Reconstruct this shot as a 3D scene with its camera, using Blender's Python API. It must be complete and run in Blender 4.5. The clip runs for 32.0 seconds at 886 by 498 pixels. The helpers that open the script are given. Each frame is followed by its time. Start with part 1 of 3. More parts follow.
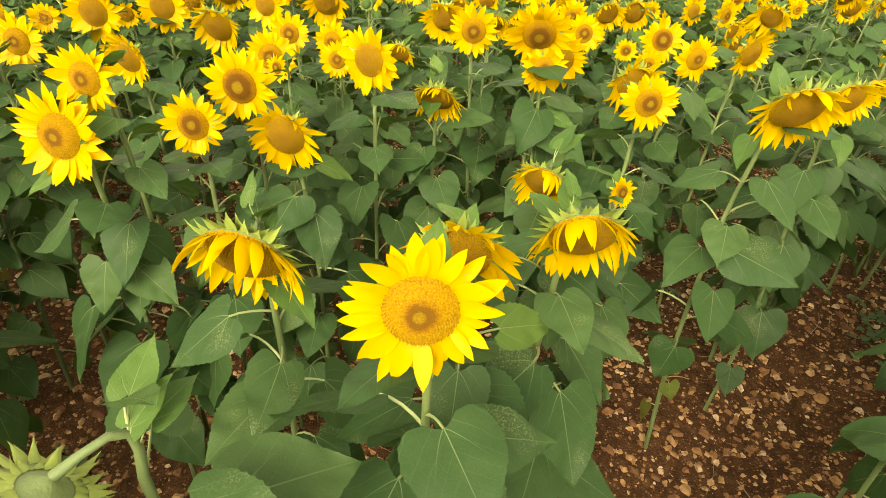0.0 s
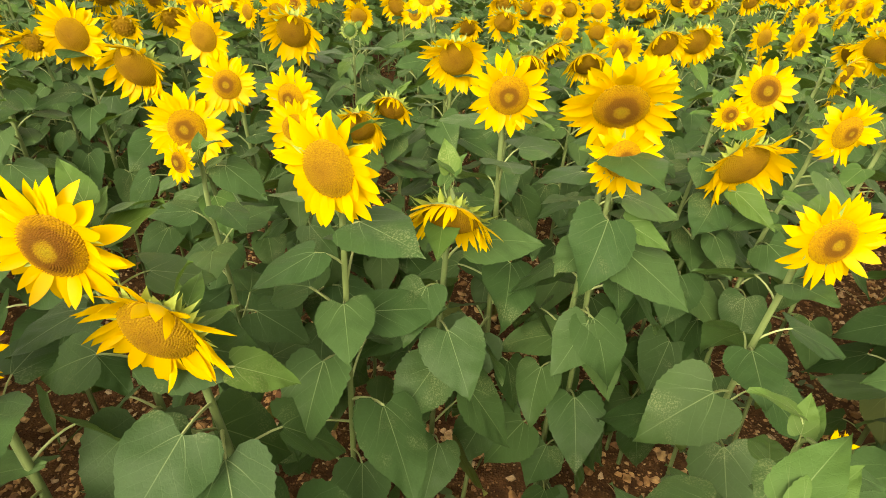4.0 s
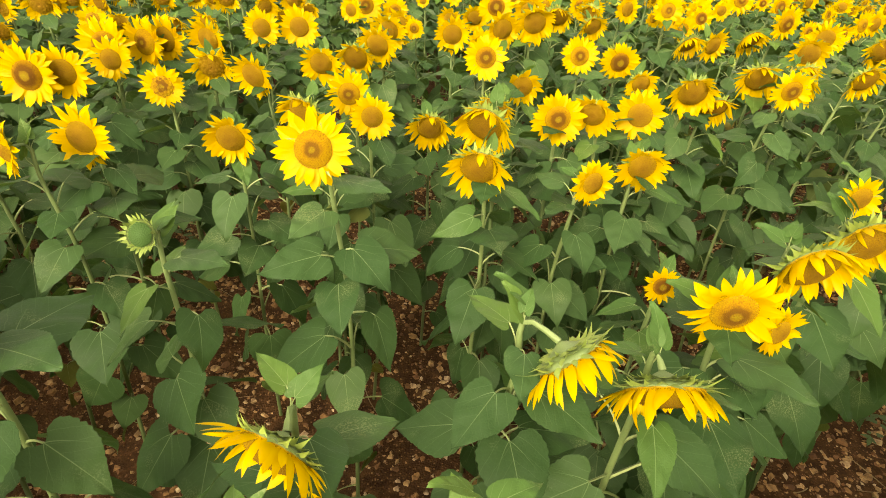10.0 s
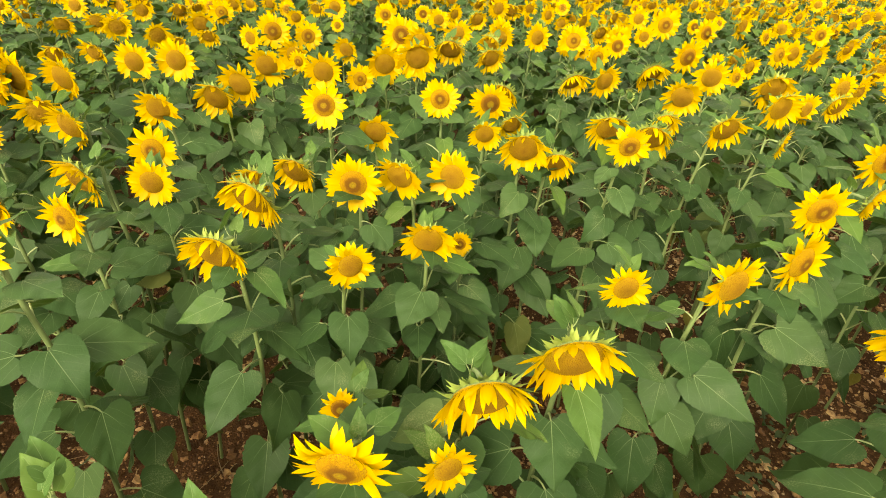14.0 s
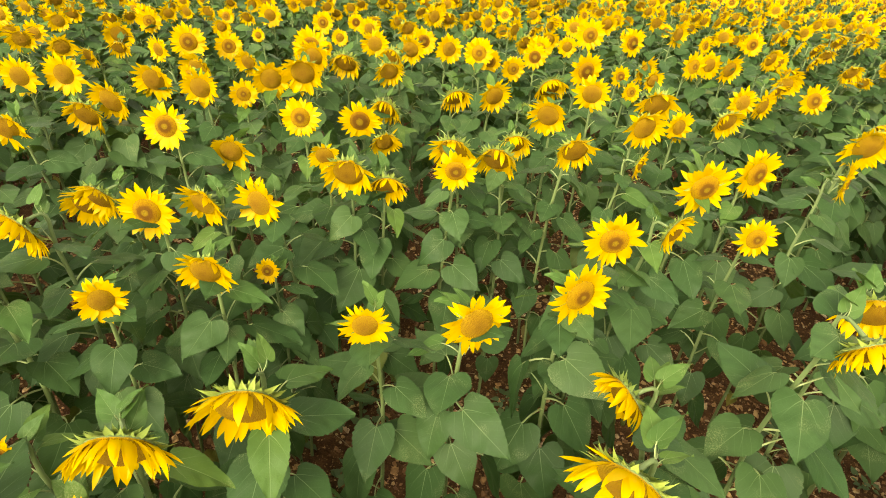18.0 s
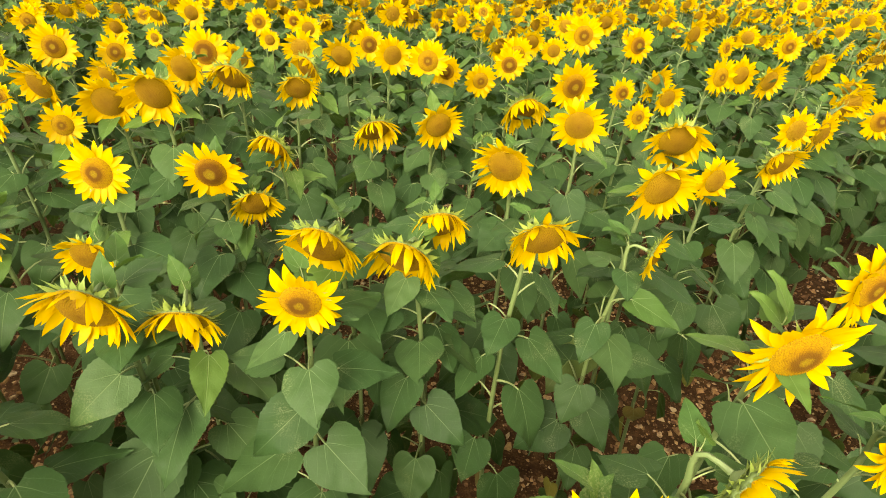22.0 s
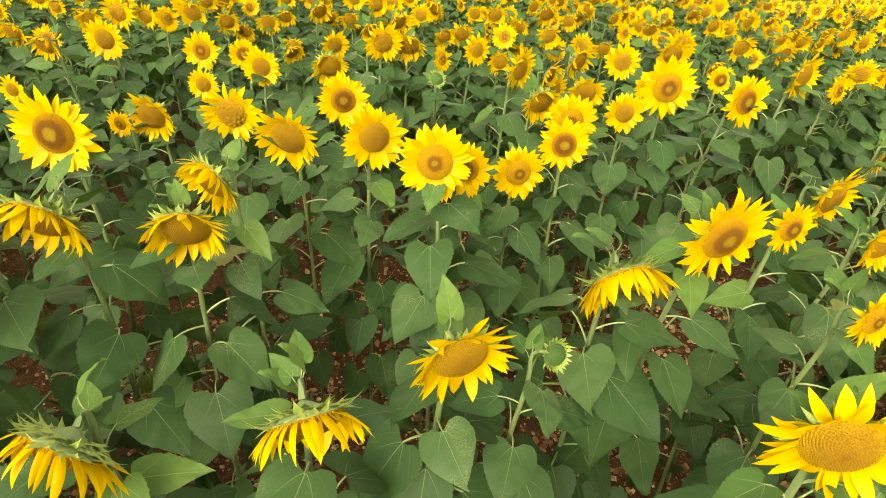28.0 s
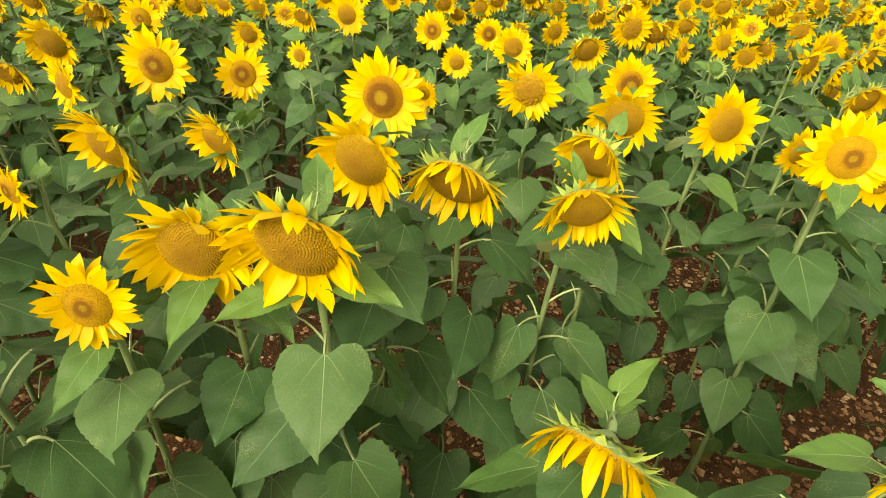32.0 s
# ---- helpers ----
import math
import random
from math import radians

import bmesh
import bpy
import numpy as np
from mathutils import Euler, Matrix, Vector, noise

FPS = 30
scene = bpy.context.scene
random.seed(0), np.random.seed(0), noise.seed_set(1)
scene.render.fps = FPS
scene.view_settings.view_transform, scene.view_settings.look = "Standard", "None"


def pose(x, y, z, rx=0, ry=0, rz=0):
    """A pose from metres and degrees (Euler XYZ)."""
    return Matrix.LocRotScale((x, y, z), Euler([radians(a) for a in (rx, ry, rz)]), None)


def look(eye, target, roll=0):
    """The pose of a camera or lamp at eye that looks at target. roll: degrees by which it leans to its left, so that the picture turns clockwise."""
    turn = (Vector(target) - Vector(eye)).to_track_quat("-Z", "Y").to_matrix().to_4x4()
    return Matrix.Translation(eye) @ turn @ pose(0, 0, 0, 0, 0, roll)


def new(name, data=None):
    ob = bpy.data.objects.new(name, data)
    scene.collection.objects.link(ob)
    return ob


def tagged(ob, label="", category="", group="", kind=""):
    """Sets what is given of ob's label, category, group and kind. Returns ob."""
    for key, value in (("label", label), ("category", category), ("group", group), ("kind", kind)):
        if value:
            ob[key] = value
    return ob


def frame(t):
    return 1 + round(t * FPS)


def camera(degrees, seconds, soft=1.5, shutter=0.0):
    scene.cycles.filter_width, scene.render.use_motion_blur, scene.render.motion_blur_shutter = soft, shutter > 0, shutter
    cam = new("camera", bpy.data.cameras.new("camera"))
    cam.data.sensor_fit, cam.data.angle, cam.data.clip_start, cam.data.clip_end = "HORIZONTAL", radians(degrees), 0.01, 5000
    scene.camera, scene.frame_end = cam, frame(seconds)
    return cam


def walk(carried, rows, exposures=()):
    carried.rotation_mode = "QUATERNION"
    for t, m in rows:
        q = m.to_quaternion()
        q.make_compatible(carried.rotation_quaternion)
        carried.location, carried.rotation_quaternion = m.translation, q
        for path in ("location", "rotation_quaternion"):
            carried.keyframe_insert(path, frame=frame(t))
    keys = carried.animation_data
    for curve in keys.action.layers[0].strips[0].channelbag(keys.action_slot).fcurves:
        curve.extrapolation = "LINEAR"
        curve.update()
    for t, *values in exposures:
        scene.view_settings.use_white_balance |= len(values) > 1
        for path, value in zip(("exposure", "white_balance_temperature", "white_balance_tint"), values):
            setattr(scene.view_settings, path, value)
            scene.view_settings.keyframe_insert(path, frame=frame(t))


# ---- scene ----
cam = camera(78.0, 32.0, 0.95)
PATH = [
    (0, (0.006, -0.01, 1.964), (0.05, 1.696, 0.922), 2.9),
    (0.5, (-0.004, 0.085, 1.92), (0.044, 1.793, 0.882), 2.8),
    (1, (-0.009, 0.186, 1.896), (0.037, 1.895, 0.86), 2.9),
    (1.5, (-0.031, 0.298, 1.888), (0.019, 2.01, 0.855), 2.9),
    (2, (-0.044, 0.41, 1.902), (0.008, 2.123, 0.871), 2.9),
    (2.5, (-0.048, 0.524, 1.884), (0.002, 2.239, 0.855), 2.9),
    (3, (-0.045, 0.652, 1.866), (0.005, 2.368, 0.842), 2.8),
    (3.5, (-0.041, 0.773, 1.934), (0.011, 2.489, 0.907), 3.1),
    (5.5, (0.003, 1.208, 1.936), (0.056, 2.925, 0.911), 3.2),
    (6, (0.018, 1.334, 1.955), (0.07, 3.052, 0.932), 3.2),
    (6.5, (0.033, 1.469, 1.997), (0.083, 3.185, 0.97), 3.2),
    (7, (0.053, 1.614, 2.024), (0.101, 3.33, 0.997), 3.3),
    (7.5, (0.073, 1.77, 2.063), (0.119, 3.486, 1.037), 3.3),
    (8, (0.096, 1.922, 2.077), (0.14, 3.638, 1.051), 3.2),
    (8.5, (0.118, 2.086, 2.097), (0.162, 3.801, 1.068), 3.3),
    (9, (0.139, 2.252, 2.118), (0.188, 3.964, 1.085), 3.4),
    (9.5, (0.166, 2.402, 2.131), (0.212, 4.113, 1.097), 3.4),
    (10, (0.191, 2.526, 2.101), (0.238, 4.238, 1.068), 3.3),
    (10.5, (0.206, 2.57, 2.095), (0.256, 4.282, 1.062), 3.5),
    (11, (0.206, 2.599, 2.109), (0.257, 4.311, 1.076), 3.4),
    (11.5, (0.206, 2.625, 2.096), (0.257, 4.336, 1.062), 3.5),
    (12, (0.252, 2.654, 2.051), (0.302, 4.368, 1.021), 3.4),
    (12.5, (0.361, 2.692, 2.06), (0.415, 4.402, 1.024), 3.7),
    (13, (0.534, 2.724, 2.143), (0.591, 4.433, 1.107), 3.8),
    (13.5, (0.719, 2.744, 2.218), (0.775, 4.455, 1.184), 3.7),
    (14, (0.887, 2.753, 2.278), (0.942, 4.47, 1.254), 3.6),
    (14.5, (0.968, 2.756, 2.331), (1.016, 4.467, 1.297), 3.4),
    (16.5, (1.205, 2.769, 2.417), (1.251, 4.482, 1.386), 3.7),
    (17, (1.361, 2.782, 2.386), (1.405, 4.498, 1.36), 3.6),
    (17.5, (1.496, 2.8, 2.381), (1.539, 4.516, 1.354), 3.6),
    (18, (1.581, 2.819, 2.393), (1.624, 4.534, 1.366), 3.6),
    (18.5, (1.649, 2.875, 2.403), (1.692, 4.59, 1.375), 3.6),
    (19, (1.709, 2.965, 2.394), (1.751, 4.679, 1.365), 3.5),
    (19.5, (1.753, 3.081, 2.406), (1.794, 4.793, 1.373), 3.6),
    (20, (1.793, 3.22, 2.414), (1.828, 4.932, 1.381), 3.5),
    (20.5, (1.824, 3.381, 2.41), (1.86, 5.093, 1.377), 3.5),
    (21, (1.857, 3.553, 2.402), (1.891, 5.267, 1.372), 3.4),
    (21.5, (1.89, 3.737, 2.358), (1.923, 5.45, 1.327), 3.3),
    (22, (1.923, 3.929, 2.225), (1.957, 5.646, 1.2), 3.3),
    (22.5, (1.949, 4.11, 2.147), (1.982, 5.825, 1.12), 3.1),
    (23, (1.973, 4.301, 2.033), (2.007, 6.018, 1.007), 3.3),
    (23.5, (1.993, 4.481, 1.972), (2.032, 6.2, 0.95), 3.6),
    (24, (2.017, 4.669, 1.954), (2.056, 6.388, 0.931), 3.8),
    (24.5, (2.034, 4.848, 1.946), (2.075, 6.561, 0.915), 3.7),
    (25, (2.041, 5.003, 1.952), (2.092, 6.718, 0.925), 3.9),
    (25.5, (2.049, 5.132, 2.055), (2.103, 6.844, 1.022), 3.5),
    (27.5, (1.996, 5.347, 2.193), (2.032, 7.064, 1.167), 3.6),
    (28, (1.855, 5.371, 2.203), (1.892, 7.085, 1.173), 3.7),
    (28.5, (1.692, 5.388, 2.231), (1.728, 7.103, 1.201), 3.7),
    (29, (1.533, 5.401, 2.25), (1.521, 7.114, 1.216), 3.7),
    (29.5, (1.371, 5.414, 2.241), (1.335, 7.125, 1.206), 3.8),
    (30, (1.229, 5.421, 2.215), (1.155, 7.129, 1.177), 3.8),
    (30.5, (1.159, 5.429, 2.203), (1.022, 7.13, 1.16), 3.7),
    (31, (1.128, 5.437, 2.169), (0.91, 7.126, 1.12), 3.9),
    (31.5, (1.125, 5.439, 2.11), (0.839, 7.117, 1.059), 3.9),
    (32, (1.139, 5.43, 2.053), (0.83, 7.103, 1.0), 3.9),
]
walk(cam, [(t, look(eye, target, roll)) for t, eye, target, roll in PATH], [(0, 1.33, 9000, 13), (9, 1.34, 9000, 13), (18, 1.38, 8600, 11), (32, 1.37, 8500, 11)])
SUN, SKY = 0.85, 0.242
CLEAR = 0.36

# ---- light ----
world = bpy.data.worlds.new("overcast_sky")
scene.world = world
world.use_nodes = True
wn = world.node_tree.nodes
sky = wn.new("ShaderNodeTexSky")
sky.sky_type, sky.sun_disc = "NISHITA", False
sky.sun_elevation, sky.sun_rotation = radians(36), radians(200)
sky.dust_density = 4.0
grey = wn.new("ShaderNodeHueSaturation")
grey.inputs["Saturation"].default_value = 0.1
world.node_tree.links.new(sky.outputs[0], grey.inputs["Color"])
world.node_tree.links.new(grey.outputs[0], wn["Background"].inputs["Color"])
wn["Background"].inputs["Strength"].default_value = SKY
sun = new("sun", bpy.data.lights.new("sun", "SUN"))
sun.data.energy, sun.data.angle, sun.data.color = SUN, radians(25), (1.0, 0.95, 0.86)
sun.matrix_world = look((0, 0, 20), (9.3, 25.9, 0))

# ---- materials ----


def material(name, rough=0.6):
    """A new node material; returns it, its nodes, its link function and its principled shader."""
    mat = bpy.data.materials.new(name)
    mat.use_nodes = True
    nodes, link = mat.node_tree.nodes, mat.node_tree.links.new
    shader = nodes["Principled BSDF"]
    shader.inputs["Roughness"].default_value = rough
    return mat, nodes, link, shader


def ramp(nodes, *stops):
    node = nodes.new("ShaderNodeValToRGB")
    while len(node.color_ramp.elements) < len(stops):
        node.color_ramp.elements.new(0.5)
    for element, (place, colour) in zip(node.color_ramp.elements, stops):
        element.position, element.color = place, (*colour, 1)
    return node


def mix(nodes, link, factor, a, b, blend="MIX"):
    node = nodes.new("ShaderNodeMix")
    node.data_type, node.blend_type = "RGBA", blend
    for socket, value in ((node.inputs[0], factor), (node.inputs[6], a), (node.inputs[7], b)):
        if isinstance(value, (int, float)):
            socket.default_value = value
        elif isinstance(value, tuple):
            socket.default_value = (*value, 1)
        else:
            link(value, socket)
    return node.outputs[2]


def calc(nodes, link, op, a, b=0.0, clamp=False):
    node = nodes.new("ShaderNodeMath")
    node.operation, node.use_clamp = op, clamp
    for socket, value in zip(node.inputs, (a, b)):
        if isinstance(value, (int, float)):
            socket.default_value = value
        else:
            link(value, socket)
    return node.outputs[0]


def noise_at(nodes, link, scale, detail=3.0, coords=None):
    node = nodes.new("ShaderNodeTexNoise")
    node.inputs["Scale"].default_value, node.inputs["Detail"].default_value = scale, detail
    if coords is None:
        geo = nodes.new("ShaderNodeNewGeometry")
        coords = geo.outputs["Position"]
    link(coords, node.inputs["Vector"])
    return node.outputs["Fac"]


def shine_through(nodes, link, shader, colour, share, mat):
    """Lets part of the light pass through a thin leaf or petal."""
    thin = nodes.new("ShaderNodeBsdfTranslucent")
    blend = nodes.new("ShaderNodeMixShader")
    blend.inputs[0].default_value = share
    if isinstance(colour, tuple):
        thin.inputs["Color"].default_value = (*colour, 1)
    else:
        link(colour, thin.inputs["Color"])
    link(shader.outputs[0], blend.inputs[1])
    link(thin.outputs[0], blend.inputs[2])
    link(blend.outputs[0], nodes["Material Output"].inputs["Surface"])


def bump(nodes, link, shader, height, strength, distance=0.004):
    node = nodes.new("ShaderNodeBump")
    node.inputs["Strength"].default_value, node.inputs["Distance"].default_value = strength, distance
    link(height, node.inputs["Height"])
    link(node.outputs[0], shader.inputs["Normal"])


def chance(nodes, far):
    """A random number for each piece: by object for single pieces, by island for joined ones."""
    if far:
        return nodes.new("ShaderNodeNewGeometry").outputs["Random Per Island"]
    return nodes.new("ShaderNodeObjectInfo").outputs["Random"]


LEAF_TONES = ((0.0, (0.0170, 0.046, 0.0135)), (0.4, (0.0235, 0.057, 0.0168)), (0.8, (0.034, 0.073, 0.0220)), (0.992, (0.050, 0.096, 0.030)), (1.0, (0.13, 0.135, 0.03)))
YOUNG_TONES = ((0.0, (0.036, 0.086, 0.018)), (0.5, (0.050, 0.106, 0.020)), (1.0, (0.074, 0.136, 0.024)))


def leaf_material(name, far, tones=LEAF_TONES):
    mat, nodes, link, shader = material(name, 0.54)
    uv = nodes.new("ShaderNodeSeparateXYZ")
    link(nodes.new("ShaderNodeTexCoord").outputs["UV"], uv.inputs[0])
    off = calc(nodes, link, "ABSOLUTE", calc(nodes, link, "SUBTRACT", uv.outputs[1], 0.5))
    # midrib, then side veins that run forward from it
    rib = calc(nodes, link, "SUBTRACT", 1.0, calc(nodes, link, "MULTIPLY", off, 110.0), True)
    # two strong veins that leave the base on either side
    slant = calc(nodes, link, "ABSOLUTE", calc(nodes, link, "SUBTRACT", off, calc(nodes, link, "MULTIPLY", calc(nodes, link, "POWER", uv.outputs[0], 0.85), 0.58)))
    basal = calc(nodes, link, "MULTIPLY", calc(nodes, link, "SUBTRACT", 1.0, calc(nodes, link, "MULTIPLY", slant, 120.0), True), calc(nodes, link, "SUBTRACT", 0.85, calc(nodes, link, "MULTIPLY", uv.outputs[0], 1.9), True))
    run = calc(nodes, link, "SUBTRACT", uv.outputs[0], calc(nodes, link, "MULTIPLY", calc(nodes, link, "POWER", off, 0.9), 0.95))
    wave = calc(nodes, link, "ABSOLUTE", calc(nodes, link, "SUBTRACT", calc(nodes, link, "FRACT", calc(nodes, link, "ADD", calc(nodes, link, "MULTIPLY", run, 6.0), calc(nodes, link, "MULTIPLY", noise_at(nodes, link, 22.0, 2.0), 0.5))), 0.5))
    side = calc(nodes, link, "MULTIPLY", calc(nodes, link, "SUBTRACT", 1.0, calc(nodes, link, "MULTIPLY", wave, 26.0), True), 0.20)
    fade = calc(nodes, link, "SUBTRACT", 1.0, calc(nodes, link, "MULTIPLY", uv.outputs[0], 0.95), True)
    vein = calc(nodes, link, "MULTIPLY", calc(nodes, link, "MAXIMUM", calc(nodes, link, "MAXIMUM", rib, basal), side), fade)
    net = nodes.new("ShaderNodeTexVoronoi")
    net.feature = "DISTANCE_TO_EDGE"
    net.inputs["Scale"].default_value = 15.0
    link(nodes.new("ShaderNodeTexCoord").outputs["UV"], net.inputs["Vector"])
    mesh_vein = calc(nodes, link, "SUBTRACT", 1.0, calc(nodes, link, "MULTIPLY", net.outputs["Distance"], 9.0), True)
    rnd = chance(nodes, far)
    tone = ramp(nodes, *tones)
    link(rnd, tone.inputs[0])
    coarse = noise_at(nodes, link, 14.0)
    fine = noise_at(nodes, link, 260.0, 4.0)
    colour = mix(nodes, link, calc(nodes, link, "MULTIPLY", coarse, 0.45), tone.outputs[0], (0.020, 0.054, 0.016))
    colour = mix(nodes, link, calc(nodes, link, "MULTIPLY", fine, 0.14), colour, (0.054, 0.110, 0.034))
    colour = mix(nodes, link, calc(nodes, link, "MULTIPLY", vein, 0.72), colour, (0.22, 0.30, 0.13))
    colour = mix(nodes, link, calc(nodes, link, "MULTIPLY", mesh_vein, 0.07), colour, (0.06, 0.14, 0.04))
    # pale speckles of pollen and mildew on some leaves
    dust = calc(nodes, link, "MULTIPLY", calc(nodes, link, "SUBTRACT", noise_at(nodes, link, 300.0, 5.0), 0.48, True), 7.0, True)
    patch = calc(nodes, link, "MULTIPLY", calc(nodes, link, "SUBTRACT", noise_at(nodes, link, 9.0, 2.0), 0.58, True), 9.0, True)
    colour = mix(nodes, link, calc(nodes, link, "MULTIPLY", calc(nodes, link, "MULTIPLY", dust, patch), 0.24), colour, (0.34, 0.36, 0.17))
    link(colour, shader.inputs["Base Color"])
    shader.inputs["Specular IOR Level"].default_value = 0.14
    height = calc(nodes, link, "ADD", calc(nodes, link, "MULTIPLY", calc(nodes, link, "ADD", vein, calc(nodes, link, "MULTIPLY", mesh_vein, 0.12)), -0.7), calc(nodes, link, "MULTIPLY", fine, 0.35))
    bump(nodes, link, shader, height, 0.45, 0.003)
    shine_through(nodes, link, shader, mix(nodes, link, 0.6, colour, (0.17, 0.31, 0.040)), 0.17, mat)
    return mat


def petal_material(name, far):
    mat, nodes, link, shader = material(name, 0.55)
    uv = nodes.new("ShaderNodeSeparateXYZ")
    link(nodes.new("ShaderNodeTexCoord").outputs["UV"], uv.inputs[0])
    along = ramp(nodes, (0.0, (0.50, 0.245, 0.002)), (0.20, (0.522, 0.336, 0.002)), (0.7, (0.535, 0.356, 0.002)), (1.0, (0.535, 0.360, 0.002)))
    link(uv.outputs[0], along.inputs[0])
    rnd = chance(nodes, far)
    colour = mix(nodes, link, calc(nodes, link, "MULTIPLY", rnd, 0.45), along.outputs[0], (0.53, 0.334, 0.002))
    streak = nodes.new("ShaderNodeTexWave")
    streak.bands_direction = "Y"
    streak.inputs["Scale"].default_value, streak.inputs["Distortion"].default_value = 3.2, 1.2
    link(nodes.new("ShaderNodeTexCoord").outputs["UV"], streak.inputs["Vector"])
    colour = mix(nodes, link, calc(nodes, link, "MULTIPLY", streak.outputs["Fac"], 0.07), colour, (0.56, 0.35, 0.002))
    link(colour, shader.inputs["Base Color"])
    shader.inputs["Specular IOR Level"].default_value = 0.2
    bump(nodes, link, shader, streak.outputs["Fac"], 0.08, 0.001)
    shine_through(nodes, link, shader, mix(nodes, link, 0.5, colour, (0.82, 0.600, 0.002)), 0.42, mat)
    return mat


def disc_material(name, far, is_ripe=False):
    """Florets: an open golden rim, a brown ring of anthers and a green-gold bud centre, whose widths differ from head to head."""
    mat, nodes, link, shader = material(name, 0.8)
    uv = nodes.new("ShaderNodeSeparateXYZ")
    link(nodes.new("ShaderNodeTexCoord").outputs["UV"], uv.inputs[0])
    rnd = nodes.new("ShaderNodeObjectInfo").outputs["Random"] if not far else chance(nodes, True)
    ring = ramp(nodes, (0.0, (0.20, 0.185, 0.010)), (0.24, (0.19, 0.135, 0.006)), (0.34, (0.050, 0.016, 0.002)), (0.58, (0.075, 0.026, 0.002)), (0.74, (0.25, 0.135, 0.003)), (1.0, (0.34, 0.215, 0.004)))
    ripe = ramp(nodes, (0.0, (0.11, 0.050, 0.003)), (0.14, (0.155, 0.084, 0.004)), (0.35, (0.190, 0.114, 0.005)), (0.7, (0.215, 0.134, 0.005)), (1.0, (0.30, 0.200, 0.005)))
    wobble = calc(nodes, link, "ADD", uv.outputs[0], calc(nodes, link, "MULTIPLY", calc(nodes, link, "SUBTRACT", noise_at(nodes, link, 60.0), 0.5), 0.22))
    link(calc(nodes, link, "MULTIPLY", wobble, calc(nodes, link, "ADD", 0.78, calc(nodes, link, "MULTIPLY", rnd, 0.95))), ring.inputs[0])
    link(wobble, ripe.inputs[0])
    colour = mix(nodes, link, 0.92 if is_ripe else 0.08, ring.outputs[0], ripe.outputs[0])
    colour = mix(nodes, link, calc(nodes, link, "MULTIPLY", rnd, 0.22), colour, (0.21, 0.130, 0.005))
    colour = mix(nodes, link, calc(nodes, link, "MULTIPLY", calc(nodes, link, "MULTIPLY", uv.outputs[1], 0.50), calc(nodes, link, "MULTIPLY", calc(nodes, link, "SUBTRACT", uv.outputs[0], 0.30, True), 2.0, True)), colour, (0.34, 0.210, 0.005))
    grain = nodes.new("ShaderNodeTexVoronoi")
    grain.inputs["Scale"].default_value = 330.0
    geo = nodes.new("ShaderNodeNewGeometry")
    link(geo.outputs["Position"], grain.inputs["Vector"])
    colour = mix(nodes, link, calc(nodes, link, "MULTIPLY", grain.outputs["Distance"], 0.75), colour, (0.10, 0.04, 0.004))
    link(colour, shader.inputs["Base Color"])
    shader.inputs["Specular IOR Level"].default_value = 0.1
    bump(nodes, link, shader, grain.outputs["Distance"], -0.7, 0.003)
    return mat


def green_material(name, light, dark, far, fuzz=0.22):
    mat, nodes, link, shader = material(name, 0.65)
    rnd = chance(nodes, far)
    colour = mix(nodes, link, rnd, light, dark)
    grain = noise_at(nodes, link, 180.0, 4.0)
    colour = mix(nodes, link, calc(nodes, link, "MULTIPLY", grain, 0.4), colour, tuple(v * 0.6 for v in dark))
    colour = mix(nodes, link, calc(nodes, link, "MULTIPLY", noise_at(nodes, link, 900.0, 2.0), fuzz), colour, (0.30, 0.35, 0.15))
    link(colour, shader.inputs["Base Color"])
    bump(nodes, link, shader, grain, 0.4, 0.002)
    return mat


LEAF, PETIOLE, PETAL, DISC, BRACT, YOUNG, STALK, RIPE, OLD = range(9)
OLD_TONES = ((0.0, (0.045, 0.075, 0.014)), (0.45, (0.10, 0.115, 0.020)), (0.75, (0.19, 0.145, 0.026)), (1.0, (0.12, 0.062, 0.022)))
NEAR = [leaf_material("leaf_green", False), green_material("stem_green", (0.105, 0.165, 0.045), (0.065, 0.115, 0.033), False),
        petal_material("petal_yellow", False), disc_material("disc_florets", False), green_material("bract_green", (0.21, 0.285, 0.034), (0.12, 0.195, 0.026), False),
        leaf_material("young_leaf_green", False, YOUNG_TONES),
        green_material("leaf_stalk_pale", (0.26, 0.32, 0.13), (0.19, 0.26, 0.09), False), disc_material("ripe_disc", False, True), leaf_material("old_leaf_yellow", False, OLD_TONES)]
FAR = [leaf_material("leaf_green_field", True), green_material("stem_green_field", (0.105, 0.165, 0.045), (0.065, 0.115, 0.033), True),
       petal_material("petal_yellow_field", True), disc_material("disc_florets_field", True), green_material("bract_green_field", (0.21, 0.285, 0.034), (0.12, 0.195, 0.026), True), leaf_material("young_leaf_green_field", True, YOUNG_TONES),
       green_material("leaf_stalk_pale_field", (0.26, 0.32, 0.13), (0.19, 0.26, 0.09), True), disc_material("ripe_disc_field", True, True), leaf_material("old_leaf_yellow_field", True, OLD_TONES)]


